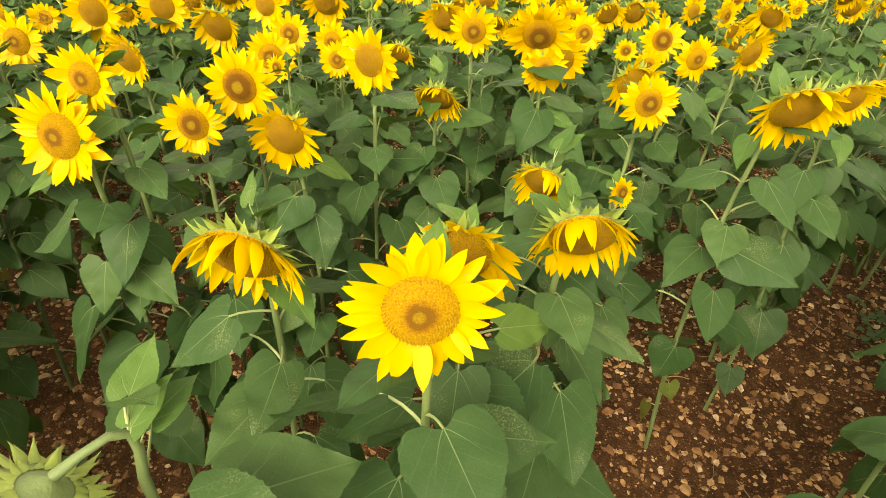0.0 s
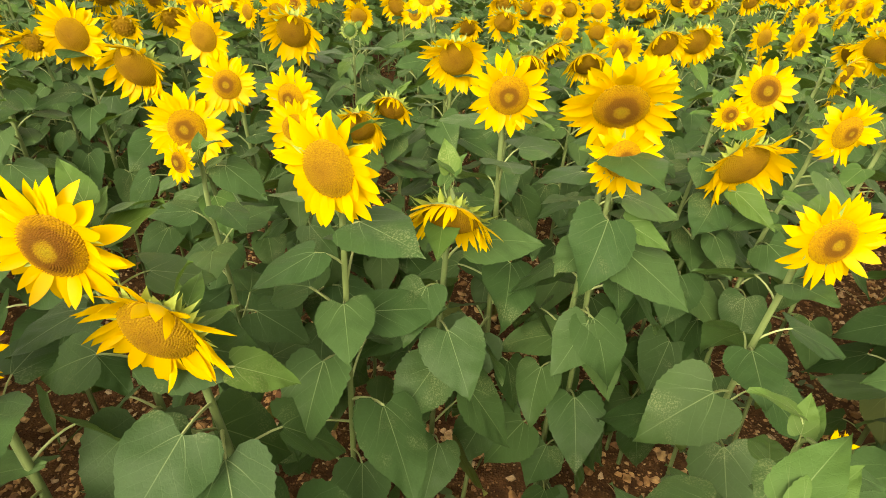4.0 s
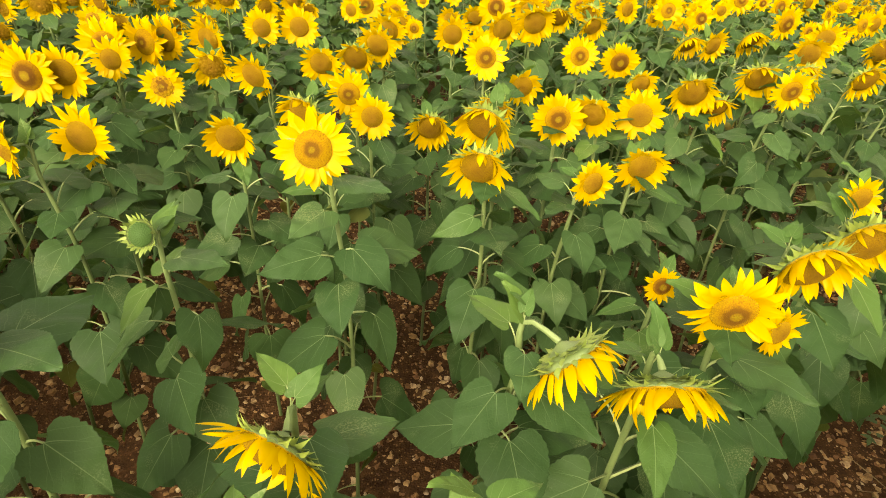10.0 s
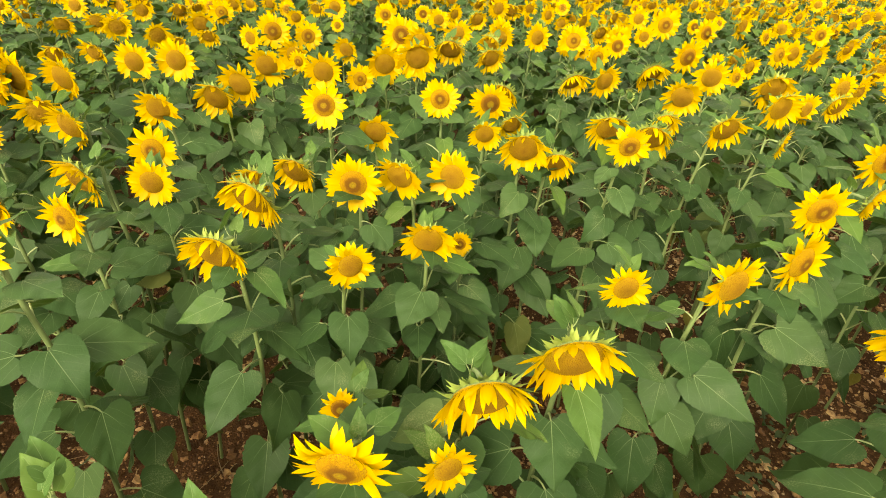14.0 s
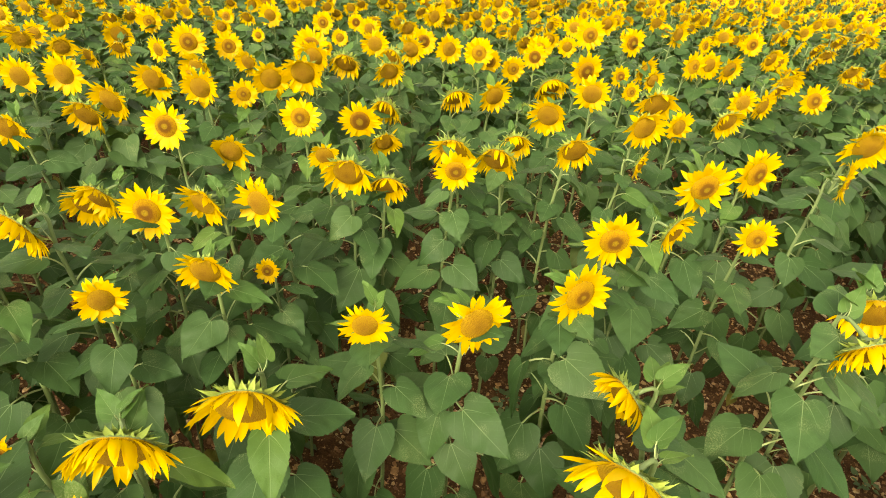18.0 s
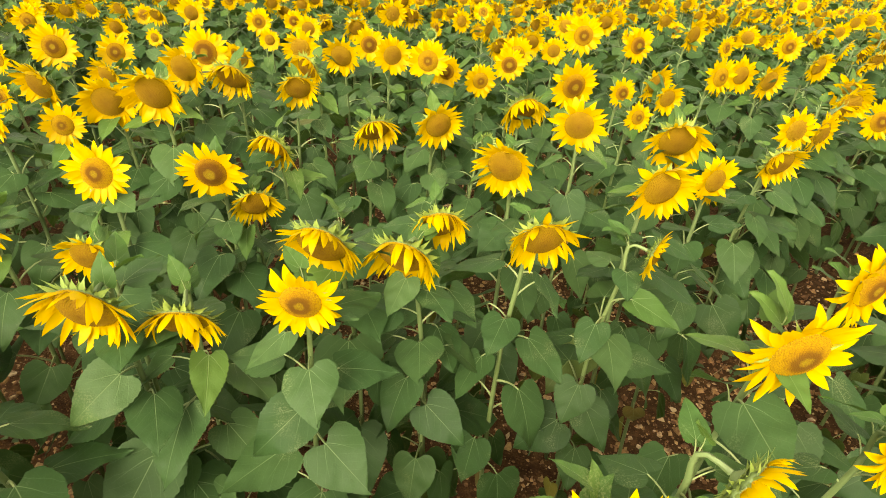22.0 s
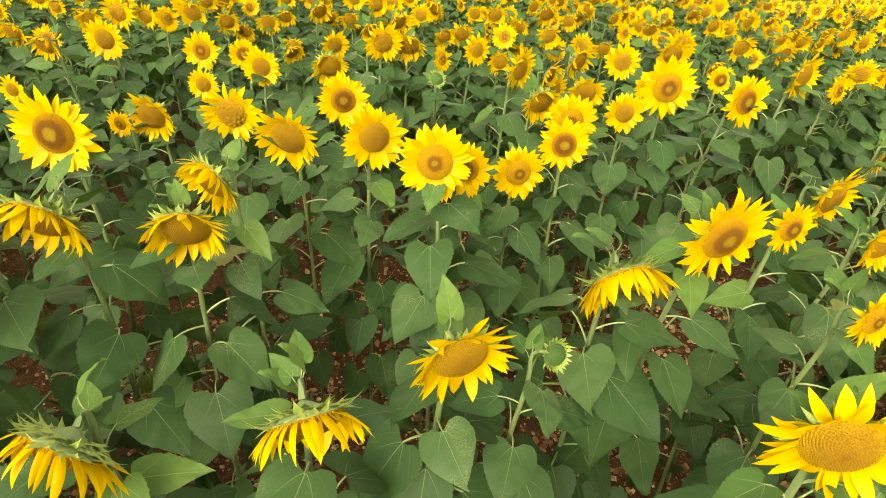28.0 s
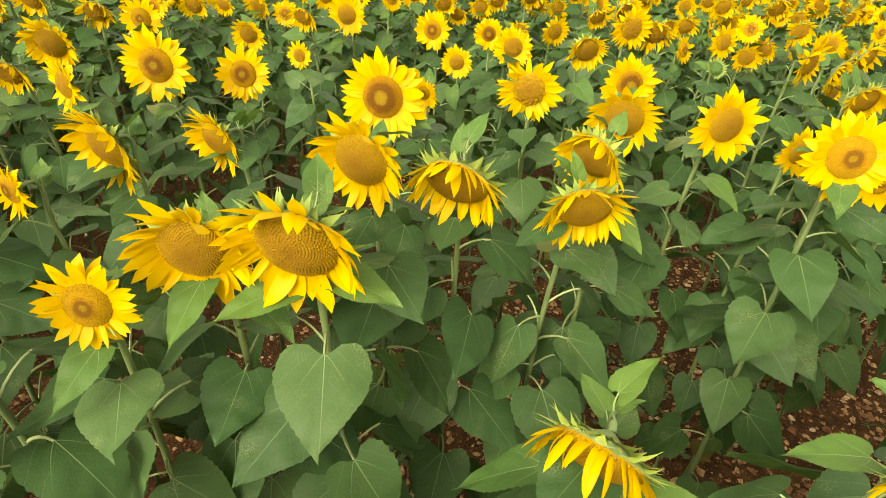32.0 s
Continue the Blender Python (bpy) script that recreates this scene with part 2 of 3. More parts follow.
def soil_material():
    mat, nodes, link, shader = material("red_brown_soil", 0.95)
    big, mid, fine = noise_at(nodes, link, 1.6, 4.0), noise_at(nodes, link, 18.0, 6.0), noise_at(nodes, link, 120.0, 6.0)
    tone = ramp(nodes, (0.30, (0.022, 0.0095, 0.0040)), (0.50, (0.066, 0.030, 0.0115)), (0.75, (0.165, 0.082, 0.031)))
    link(calc(nodes, link, "ADD", calc(nodes, link, "MULTIPLY", mid, 0.6), calc(nodes, link, "MULTIPLY", fine, 0.4)), tone.inputs[0])
    colour = mix(nodes, link, calc(nodes, link, "MULTIPLY", big, 0.35), tone.outputs[0], (0.040, 0.019, 0.008))
    chips = nodes.new("ShaderNodeTexVoronoi")
    chips.inputs["Scale"].default_value = 75.0
    link(nodes.new("ShaderNodeNewGeometry").outputs["Position"], chips.inputs["Vector"])
    bit = calc(nodes, link, "MULTIPLY", calc(nodes, link, "SUBTRACT", 0.36, chips.outputs["Distance"], True), 12.0, True)
    some = nodes.new("ShaderNodeSeparateColor")
    link(chips.outputs["Color"], some.inputs[0])
    bit = calc(nodes, link, "MULTIPLY", bit, calc(nodes, link, "GREATER_THAN", some.outputs[0], 0.55))
    colour = mix(nodes, link, calc(nodes, link, "MULTIPLY", bit, 0.75), colour, mix(nodes, link, some.outputs[1], (0.13, 0.060, 0.022), (0.30, 0.17, 0.075)))
    link(colour, shader.inputs["Base Color"])
    shader.inputs["Specular IOR Level"].default_value = 0.15
    bump(nodes, link, shader, calc(nodes, link, "ADD", calc(nodes, link, "ADD", mid, calc(nodes, link, "MULTIPLY", fine, 0.6)), calc(nodes, link, "MULTIPLY", bit, 0.4)), 0.9, 0.02)
    return mat


def stone_material(name, far):
    mat, nodes, link, shader = material(name, 0.9)
    tone = ramp(nodes, (0.0, (0.12, 0.052, 0.018)), (0.28, (0.25, 0.125, 0.042)), (0.58, (0.39, 0.225, 0.086)), (0.85, (0.48, 0.32, 0.145)), (1.0, (0.58, 0.45, 0.28)))
    link(chance(nodes, far), tone.inputs[0])
    dirt = calc(nodes, link, "MULTIPLY", calc(nodes, link, "SUBTRACT", noise_at(nodes, link, 40.0, 5.0), 0.42, True), 4.0, True)
    colour = mix(nodes, link, calc(nodes, link, "MULTIPLY", dirt, 0.7), tone.outputs[0], (0.10, 0.042, 0.020))
    link(colour, shader.inputs["Base Color"])
    bump(nodes, link, shader, noise_at(nodes, link, 130.0, 5.0), 0.6, 0.004)
    return mat


SOIL = soil_material()
STONE, GRAVEL = stone_material("limestone", False), stone_material("gravel", True)
WEED = green_material("weed_green", (0.060, 0.115, 0.030), (0.035, 0.075, 0.020), True, 0.1)

# ---- mesh arrays: vertices, triangles, uv by vertex, material by triangle ----


def grid_tris(rows, cols):
    a = (np.arange(rows - 1)[:, None] * cols + np.arange(cols - 1)).ravel()
    return np.concatenate([np.stack([a, a + cols, a + 1], 1), np.stack([a + 1, a + cols, a + cols + 1], 1)])


def shape(v, t, uv, m):
    return np.asarray(v, float), np.asarray(t, int), np.asarray(uv, float), np.full(len(t), m, int)


def joined(pieces):
    count = np.cumsum([0] + [len(p[0]) for p in pieces])
    return (np.concatenate([p[0] for p in pieces]), np.concatenate([p[1] + c for p, c in zip(pieces, count)]),
            np.concatenate([p[2] for p in pieces]), np.concatenate([p[3] for p in pieces]))


def moved(piece, m):
    m = np.array(m)
    return piece[0] @ m[:3, :3].T + m[:3, 3], piece[1], piece[2], piece[3]


def mesh_of(name, piece, mats, smooth=True):
    v, t, uv, m = piece
    used, slot = np.unique(m, return_inverse=True)
    mesh = bpy.data.meshes.new(name)
    mesh.vertices.add(len(v))
    mesh.vertices.foreach_set("co", v.astype(np.float32).ravel())
    mesh.loops.add(3 * len(t))
    mesh.loops.foreach_set("vertex_index", t.astype(np.int32).ravel())
    mesh.polygons.add(len(t))
    mesh.polygons.foreach_set("loop_start", np.arange(0, 3 * len(t), 3, dtype=np.int32))
    mesh.polygons.foreach_set("material_index", slot.astype(np.int32).ravel())
    mesh.polygons.foreach_set("use_smooth", np.full(len(t), smooth))
    layer = mesh.uv_layers.new(name="UVMap")
    layer.data.foreach_set("uv", uv[t.ravel()].astype(np.float32).ravel())
    for k in used:
        mesh.materials.append(mats[k])
    mesh.update(calc_edges=True)
    mesh.validate()
    return mesh


def tube(points, radii, sides, m):
    pts = np.asarray(points, float)
    way = np.gradient(pts, axis=0)
    way /= np.linalg.norm(way, axis=1)[:, None]
    side = np.cross(way, (0.31, 0.95, 0.05))
    side /= np.linalg.norm(side, axis=1)[:, None]
    other = np.cross(way, side)
    a = np.linspace(0, 2 * np.pi, sides + 1)
    ring = np.cos(a)[None, :, None] * side[:, None] + np.sin(a)[None, :, None] * other[:, None]
    v = pts[:, None] + ring * np.asarray(radii)[:, None, None]
    uv = np.stack(np.meshgrid(np.linspace(0, 1, len(pts)), a / 6.3, indexing="ij"), -1)
    return shape(v.reshape(-1, 3), grid_tris(len(pts), sides + 1)[:, ::-1], uv.reshape(-1, 2), m)


def leaf_shape(seed, along, across, droop, petiole=0.56, m=LEAF):
    """A heart-shaped, toothed sunflower leaf of length 1 on its stalk, which starts at the origin and runs along x."""
    rng = np.random.default_rng(seed)
    s = np.linspace(0, 1, along)[:, None] ** 1.15
    j = np.linspace(-1, 1, 2 * across + 1)[None, :]
    broad = rng.uniform(0.86, 1.10) * (0.74 if m == YOUNG else 1)
    edge = (0.15, 0.33, 0.425, 0.455, 0.405, 0.315, 0.205, 0.105, 0.040, 0.0)
    at = (0, 0.06, 0.15, 0.28, 0.43, 0.58, 0.73, 0.87, 0.95, 1)
    w = broad * sum(np.interp(s + d * np.minimum(s, 1 - s), at, edge) for d in (-0.16, -0.08, 0, 0.08, 0.16)) / 5
    tooth = 1 + 0.022 * np.where(np.arange(along) % 2, 1, -1)[:, None] * (along > 9) + rng.normal(0, 0.014, (along, 1))
    y = w * j * np.where(abs(j) > 0.99, tooth, 1)
    lobe = np.interp(s, (0, 0.05, 0.12, 0.25, 0.45), (0.10, 0.17, 0.15, 0.07, 0.0))
    x = s - lobe * abs(j) ** 1.6 + 0.05 * j * rng.normal(0, 0.6) * s
    fold, roll = rng.uniform(0.02, 0.24), rng.uniform(0.02, 0.42)
    z = fold * abs(y) - roll * x ** 2 * 0.55 - 0.5 * rng.uniform(0.2, 0.9) * y ** 2
    z = z + rng.uniform(0.012, 0.034) * np.sin(rng.uniform(7, 13) * s + rng.uniform(0, 6) + rng.uniform(-1.5, 1.5) * np.sign(j)) * abs(j) ** 1.5 + 0.05 * rng.normal() * j * s
    z = z + 0.012 * np.sin(17 * (s - 0.8 * abs(y)) + rng.uniform(0, 6)) * np.sin(np.pi * abs(j))
    x = np.where(np.isclose(j, 0), s, x)
    a = radians(-droop)
    bx, bz = x * math.cos(a) - z * math.sin(a), x * math.sin(a) + z * math.cos(a)
    up = 0.5
    base = np.array([petiole * 0.9, 0, petiole * up])
    v = np.stack([bx + base[0], y + 0 * bx, bz + base[2]], -1).reshape(-1, 3)
    uv = np.stack([s + 0 * j, 0.5 + y + 0 * s], -1).reshape(-1, 2)
    blade = shape(v, grid_tris(along, 2 * across + 1), uv, m)
    k = np.linspace(0, 1, 5)[:, None]
    stalk = np.array([0, 0, 0]) * (1 - k) ** 2 + 2 * k * (1 - k) * np.array([base[0] * 0.55, 0, base[2] * 0.95]) + k ** 2 * base
    return joined([blade, tube(stalk, np.linspace(0.021, 0.015, 5), 4, STALK)])


def petal_shape(kind, along):
    """A ray petal of length 1 along x, its face towards z; the kinds differ in how they arch and twist."""
    rng = np.random.default_rng(50 + kind)
    s = np.linspace(0, 1, along)[:, None]
    j = np.array([[-1.0, 0.0, 1.0]])
    w = 0.172 * np.clip(np.sin(np.pi * (0.12 + 0.88 * s ** 0.9)), 0.0, 1) ** 0.75
    w[-1] = 0.002
    arch = (0.15, -0.45, 0.50, -1.05, -0.20, 1.15)[kind]
    twist = rng.normal(0, 0.35)
    y = w * j + 0.05 * rng.normal() * s ** 2
    x, z = np.sin(arch * s) / arch + 0 * j, (1 - np.cos(arch * s)) / arch + 0 * j
    z = z + 0.06 * s * (1 - s) - 0.05 * (1 - abs(j)) * np.sin(np.pi * s) + twist * s * w * j
    v = np.stack([x, y, z], -1).reshape(-1, 3)
    uv = np.stack([s + 0 * j, 0.5 + 0.5 * j + 0 * s], -1).reshape(-1, 2)
    return shape(v, grid_tris(along, 3), uv, PETAL)


def disc_shape(rings, sides, florets, m=DISC):
    """The domed flower disc of radius 1 with its florets standing on it in spirals."""
    r = np.linspace(0, 1, rings)[:, None]
    a = np.linspace(0, 2 * np.pi, sides + 1)[None, :]

    def dome(q):
        return (0.50 if m == RIPE else 0.42) * (1 - q ** 2) - 0.10 * np.exp(-(q / 0.32) ** 2) + 0.02

    v = np.stack([r * np.cos(a), r * np.sin(a), dome(r) + 0 * a], -1).reshape(-1, 3)
    uv = np.stack([r + 0 * a, 0 * r + 0 * a], -1).reshape(-1, 2)
    made = [shape(v, grid_tris(rings, sides + 1), uv, m)]
    if florets:
        n = np.arange(florets)
        q, turn = np.sqrt((n + 0.5) / florets) * 0.98, n * 2.39996
        cx, cy, size = q * np.cos(turn), q * np.sin(turn), 1.15 / np.sqrt(florets)
        ends = [(np.cos(b) * size, np.sin(b) * size) for b in (0.3, 1.87, 3.44, 5.01)]
        rng = np.random.default_rng(5)
        tall = 0.035 + 0.05 * q ** 2 + 0.02 * rng.random(florets)
        corner = [np.stack([cx + ex, cy + ey, dome(q) - 0.01], 1) for ex, ey in ends] + [np.stack([cx * 1.03, cy * 1.03, dome(q) + tall], 1)]
        v = np.stack(corner, 1).reshape(-1, 3)
        t = (np.array([[0, 1, 4], [1, 2, 4], [2, 3, 4], [3, 0, 4]])[None] + 5 * n[:, None, None]).reshape(-1, 3)
        tip = np.tile([0, 0, 0, 0, 1.0], florets) * np.repeat(rng.random(florets), 5)
        made.append(shape(v, t, np.stack([np.repeat(q, 5), tip], 1), m))
    return joined(made)


def calyx_shape(seed, sides, bracts, closed=0.0):
    """The green back of a head of disc radius 1, and its pointed bracts."""
    rng = np.random.default_rng(seed)
    prof = np.array([(1.0, 0.03), (1.0, -0.05), (0.80, -0.15), (0.45, -0.25), (0.20, -0.40), (0.02, -0.50)])
    a = np.linspace(0, 2 * np.pi, sides + 1)
    v = np.stack([prof[:, :1] * np.cos(a), prof[:, :1] * np.sin(a), prof[:, 1:] + 0 * a], -1).reshape(-1, 3)
    # back in stem green, darker than the bracts: shade between them put in colour
    made = [shape(v, grid_tris(len(prof), sides + 1)[:, ::-1], np.zeros((len(v), 2)), PETIOLE)]
    s = np.array([0, 0.22, 0.5, 0.78, 1.0])[:, None]
    j = np.array([[-1.0, 0, 1.0]])
    for i in range(bracts):
        b = 2 * np.pi * (i + rng.uniform(-0.4, 0.4)) / bracts * 1.0
        row = i % 3
        start = ((1.0, 0.0), (0.80, -0.13), (0.52, -0.22))[row]
        size = rng.uniform(0.30, 0.74) * (1, 0.9, 0.75)[row] * (1 + 0.5 * closed)
        lean = rng.uniform(-0.50, 0.22) + (0.05, 0.05, 0.12)[row] + closed * rng.uniform(0.6, 1.5)
        curl = rng.uniform(-0.40, 0.25) * (1 - closed)
        w = rng.uniform(0.085, 0.13) * np.interp(s, (0, 0.22, 0.5, 0.78, 1), (0.9, 1.15, 0.72, 0.24, 0.01))
        x = start[0] + size * s * math.cos(lean) * (1 - closed * 0.5 * s) + 0 * j
        z = start[1] + size * (s * math.sin(lean) + curl * s ** 2) + 0.045 * (abs(j) - 1) * (1 - s)
        y = w * j + rng.normal(0, 0.10) * size * s ** 2
        v = np.stack([x * math.cos(b) - y * math.sin(b), x * math.sin(b) + y * math.cos(b), z + 0 * x], -1).reshape(-1, 3)
        made.append(shape(v, grid_tris(5, 3), np.zeros((len(v), 2)), BRACT))
    return joined(made)


def petal_layout(el, seed, count):
    """Kinds and poses of the petals of a head of disc radius 1 whose face looks up by el degrees: the lower it looks, the more they hang."""
    rng = np.random.default_rng(seed)
    e = radians(el)
    down = np.array([0, -math.cos(e), -math.sin(e)])
    nod = min(max((2 - el) / 34, 0), 1)
    sag, slim = rng.uniform(0.42, 0.84), 1.08 - 0.40 * nod
    out = []
    for i in range(count):
        a = 2 * np.pi * (i + rng.uniform(-0.35, 0.35)) / count
        r = np.array([math.cos(a), math.sin(a), 0])
        inner = i % 2
        way = r + np.array([0, 0, 1]) * (0.08 + 0.22 * inner + 0.12 * nod + rng.normal(0, 0.12)) + down * (0.05 + (sag + rng.normal(0, 0.14)) * nod)
        way = way + rng.normal(0, 0.09 + 0.06 * nod, 3)
        way /= np.linalg.norm(way)
        face = np.array([0, 0, 1.0]) - 0.55 * r
        face -= way * (face @ way)
        face /= np.linalg.norm(face)
        size = rng.uniform(1.04 - 0.18 * nod, 1.42) * (1 - 0.12 * nod)
        m = np.eye(4)
        m[:3, 0], m[:3, 1], m[:3, 2] = way * size, np.cross(face, way) * size * slim * rng.uniform(0.8 - 0.25 * nod, 1.25 + 0.15 * nod), face * size
        m[:3, 3] = r * (0.93 - 0.05 * inner) + np.array([0, 0, 0.03 - 0.03 * inner])
        kind = int(rng.integers(0, 5)) if nod < 0.3 else int(rng.choice([0, 2, 2, 5] if face @ down > 0 else [1, 1, 3, 4]))
        out.append((kind, m))
    return out


def frame_of(place, el, az, size):
    """The pose of a head: z along its face, y up; az turns it away from the south, positive to the west."""
    e, a = radians(el), radians(az)
    n = Vector((-math.sin(a) * math.cos(e), -math.cos(a) * math.cos(e), math.sin(e)))
    x = Vector((0, 0, 1)).cross(n).normalized()
    y = n.cross(x)
    m = Matrix((x, y, n)).transposed().to_4x4()
    return Matrix.Translation(place) @ m @ Matrix.Diagonal((size, size, size, 1)), n


def disc_share(el):
    """How much of a head's radius the disc takes: more where the petals hang."""
    return 0.47 + 0.15 * min(max((2 - el) / 34, 0), 1)


def stem_line(place, n, el, size, rng):
    """Points of a stem from the ground to the back of the head, arching over at the neck, and the foot."""
    nod = min(max((20 - el) / 60, 0), 1)
    flat = Vector((n.x, n.y, 0))
    flat = flat.normalized() if flat.length > 0.01 else Vector((0, -1, 0))
    back = place - n * (size * 0.48)
    foot = Vector((place.x, place.y, 0)) - flat * (0.075 + 0.04 * nod) + Vector((rng.normal(0, 0.02), rng.normal(0, 0.02), 0))
    top = foot.lerp(Vector((back.x, back.y, 0)), 0.45) + Vector((0, 0, back.z - 0.02 + 0.025 * nod))
    bend = Vector((rng.normal(0, 0.015), rng.normal(0, 0.015), 0))
    keys = [foot, foot + Vector((0, 0, back.z * 0.35)) + bend, foot + Vector((0, 0, back.z * 0.7)) + bend * 0.5, top - Vector((0, 0, 0.10)) * (1 + 0.3 * nod), top, back]
    keys = [keys[0] * 2 - keys[1]] + keys + [back * 2 - top + Vector((0, 0, -0.03))]
    pts = []
    for i in range(1, len(keys) - 2):
        for k in range(3):
            u = k / 3
            p0, p1, p2, p3 = keys[i - 1 : i + 3]
            pts.append(0.5 * (2 * p1 + (p2 - p0) * u + (2 * p0 - 5 * p1 + 4 * p2 - p3) * u * u + (3 * p1 - p0 - 3 * p2 + p3) * u ** 3))
    pts.append(back)
    return np.array([tuple(p) for p in pts]), foot


def leaf_layout(line, rng, count, vigour, back=1.57):
    """Kinds and poses of the leaves along a stem: small at the foot and the neck, large between."""
    out = []
    reach = np.r_[0, np.cumsum(np.linalg.norm(np.diff(line, axis=0), axis=1))]
    reach /= reach[-1]
    start = rng.uniform(0, 6.28)
    for i in range(count):
        f = 0.17 + 0.79 * (i / (count - 1)) ** 0.72 + rng.normal(0, 0.012)
        spot = np.array([np.interp(f, reach, line[:, k]) for k in range(3)])
        a = start + 2.39996 * i + rng.normal(0, 0.25)
        a = a - 0.38 * math.cos(a)  # towards the light in the south
        size = float(np.interp(f, (0.2, 0.35, 0.55, 0.75, 0.88, 0.96), (0.145, 0.178, 0.190, 0.166, 0.130, 0.082))) * vigour * rng.uniform(0.80, 1.13)
        if i < 2 and rng.random() < 0.55:
            kind, pitch, size = int(rng.choice([13, 14])), rng.normal(-15, 12), size * 0.62
        elif f < 0.40:
            kind, pitch = int(rng.choice([7, 8, 9, 10])), rng.normal(-8, 9)
        elif f < 0.66:
            kind, pitch = int(rng.choice([5, 6, 7, 8, 11, 12])), rng.normal(-1, 11)
        elif f < 0.82:
            kind, pitch = int(rng.choice([3, 4, 5, 6, 11, 12])), rng.normal(4, 12)
        elif f < 0.925:
            kind, pitch = int(rng.choice([2, 3, 4, 12])), rng.normal(12, 12)
        else:
            kind, pitch = int(rng.choice([0, 1, 2])), rng.normal(48, 16)
            a, size = back + rng.uniform(-1.5, 1.5), size * 0.82  # behind the head
        m = Matrix.Translation(spot) @ Euler((radians(rng.normal(0, 17)), -radians(pitch), a)).to_matrix().to_4x4() @ Matrix.Diagonal((size, size, size, 1))
        out.append((kind, m))
    for i in range(2):
        spot = line[-4 - i]
        size = rng.uniform(0.045, 0.082) * vigour
        a = back + rng.uniform(-1.4, 1.4)
        m = Matrix.Translation(spot) @ Euler((radians(rng.normal(0, 20)), -radians(rng.uniform(25, 80)), a)).to_matrix().to_4x4() @ Matrix.Diagonal((size, size, size, 1))
        out.append((int(rng.integers(0, 3)), m))
    return out


DROOPS = (8, 18, 26, 12, 20, 28, 35, 43, 51, 58, 66, 38, 24, 62, 74)


def leaf_skin(kind):
    return YOUNG if kind < 3 else OLD if kind > 12 else LEAF


LEAVES = [mesh_of("leaf", leaf_shape(i, 31, 4, d, m=leaf_skin(i)), NEAR) for i, d in enumerate(DROOPS)]
PETALS = [mesh_of("petal", petal_shape(k, 7), NEAR) for k in range(6)]
DISCS = [mesh_of("disc", disc_shape(9, 28, 640, m), NEAR) for m in (DISC, RIPE)]
CALYX = [mesh_of("flower_head", calyx_shape(s, 16, 75), NEAR) for s in range(3)]
BUD = mesh_of("flower_head", calyx_shape(9, 16, 66, 0.62), NEAR)
BUD_DISC = mesh_of("disc", (lambda d: (d[0], d[1], d[2], d[3] * 0 + YOUNG))(disc_shape(7, 20, 120)), NEAR)
PETAL_ARRAYS = [petal_shape(k, 5) for k in range(6)]
NODS = (-40, -25, -10, 5, 20)
PETAL_RINGS = {(el, s): mesh_of("petals", joined([moved(PETAL_ARRAYS[k], m) for k, m in petal_layout(el, 70 + s, 36 + 2 * s + (6 if el < -12 else 0))]), NEAR) for el in NODS for s in range(3)}


def part(name, mesh, parent, m=None, label=""):
    ob = new(name, mesh)
    ob.parent = parent
    if m is not None:
        ob.matrix_basis = m
    if label:
        ob["label"] = label
    return ob


COUNT = [0]


def sunflower(x, y, z, r, el=15, az=0, loose=False, leaves=22, bud=False, fresh=False):
    """A sunflower whose head, of radius r, has its middle at x, y, z. loose: each petal is a piece of its own; fresh: they stand out stiffly although the head nods."""
    COUNT[0] += 1
    rng = np.random.default_rng(1000 + COUNT[0])
    crisp = 4 if fresh else el
    disc = r * disc_share(crisp)
    place = Vector((x, y, z))
    m, n = frame_of(place, el, az, disc)
    line, foot = stem_line(place, n, el, disc, rng)
    plant = new("sunflower")
    plant.location = foot
    home = Matrix.Translation(-foot)
    look_of = ("with an open yellow head held upright" if el > 3 else "with a yellow head tipped forward" if el > -16 else "with a nodding head of drooping yellow petals")
    size_of = "small" if r < 0.075 else "large" if r > 0.125 else "tall"
    if bud:
        look_of = "with a closed spiky green bud"
    tagged(plant, f"{size_of} green sunflower {look_of}", "sunflower", "sunflowers in the field")
    thick = np.interp(np.linspace(0, 1, len(line)), (0, 0.6, 0.9, 1), (0.0110, 0.0085, 0.0060, 0.0085)) * (0.60 + 2.0 * r)
    part("stem", mesh_of("stem", tube(line - np.array(foot), thick, 6, PETIOLE), NEAR), plant)
    for kind, lm in leaf_layout(line, rng, leaves - 2, 0.77 + 2.5 * min(r, 0.13), math.atan2(-n.y, -n.x)):
        part("leaf", LEAVES[kind], plant, home @ lm)
    if bud:
        head = part("flower_head", BUD, plant, home @ m)
        part("disc", BUD_DISC, head, Matrix.Diagonal((0.80, 0.80, 1.15, 1)), "unopened green disc")
        PLANTED.append((x, y))
        return plant
    head = part("flower_head", CALYX[COUNT[0] % 3], plant, home @ m)
    spin = Matrix.Rotation(rng.uniform(0, 6.28), 4, "Z")
    part("disc", DISCS[0 if crisp > 3 or (crisp > -10 and rng.random() < 0.4) else 1], head, spin)
    if loose:
        for kind, pm in petal_layout(crisp, COUNT[0], int(rng.integers(30, 37)) + (7 if el < -12 else 0)):
            part("petal", PETALS[kind], head, Matrix(pm))
    else:
        near = min(NODS, key=lambda v: abs(v - crisp))
        part("petals", PETAL_RINGS[(near, COUNT[0] % 3)], head)
    PLANTED.append((x, y))
    return plant


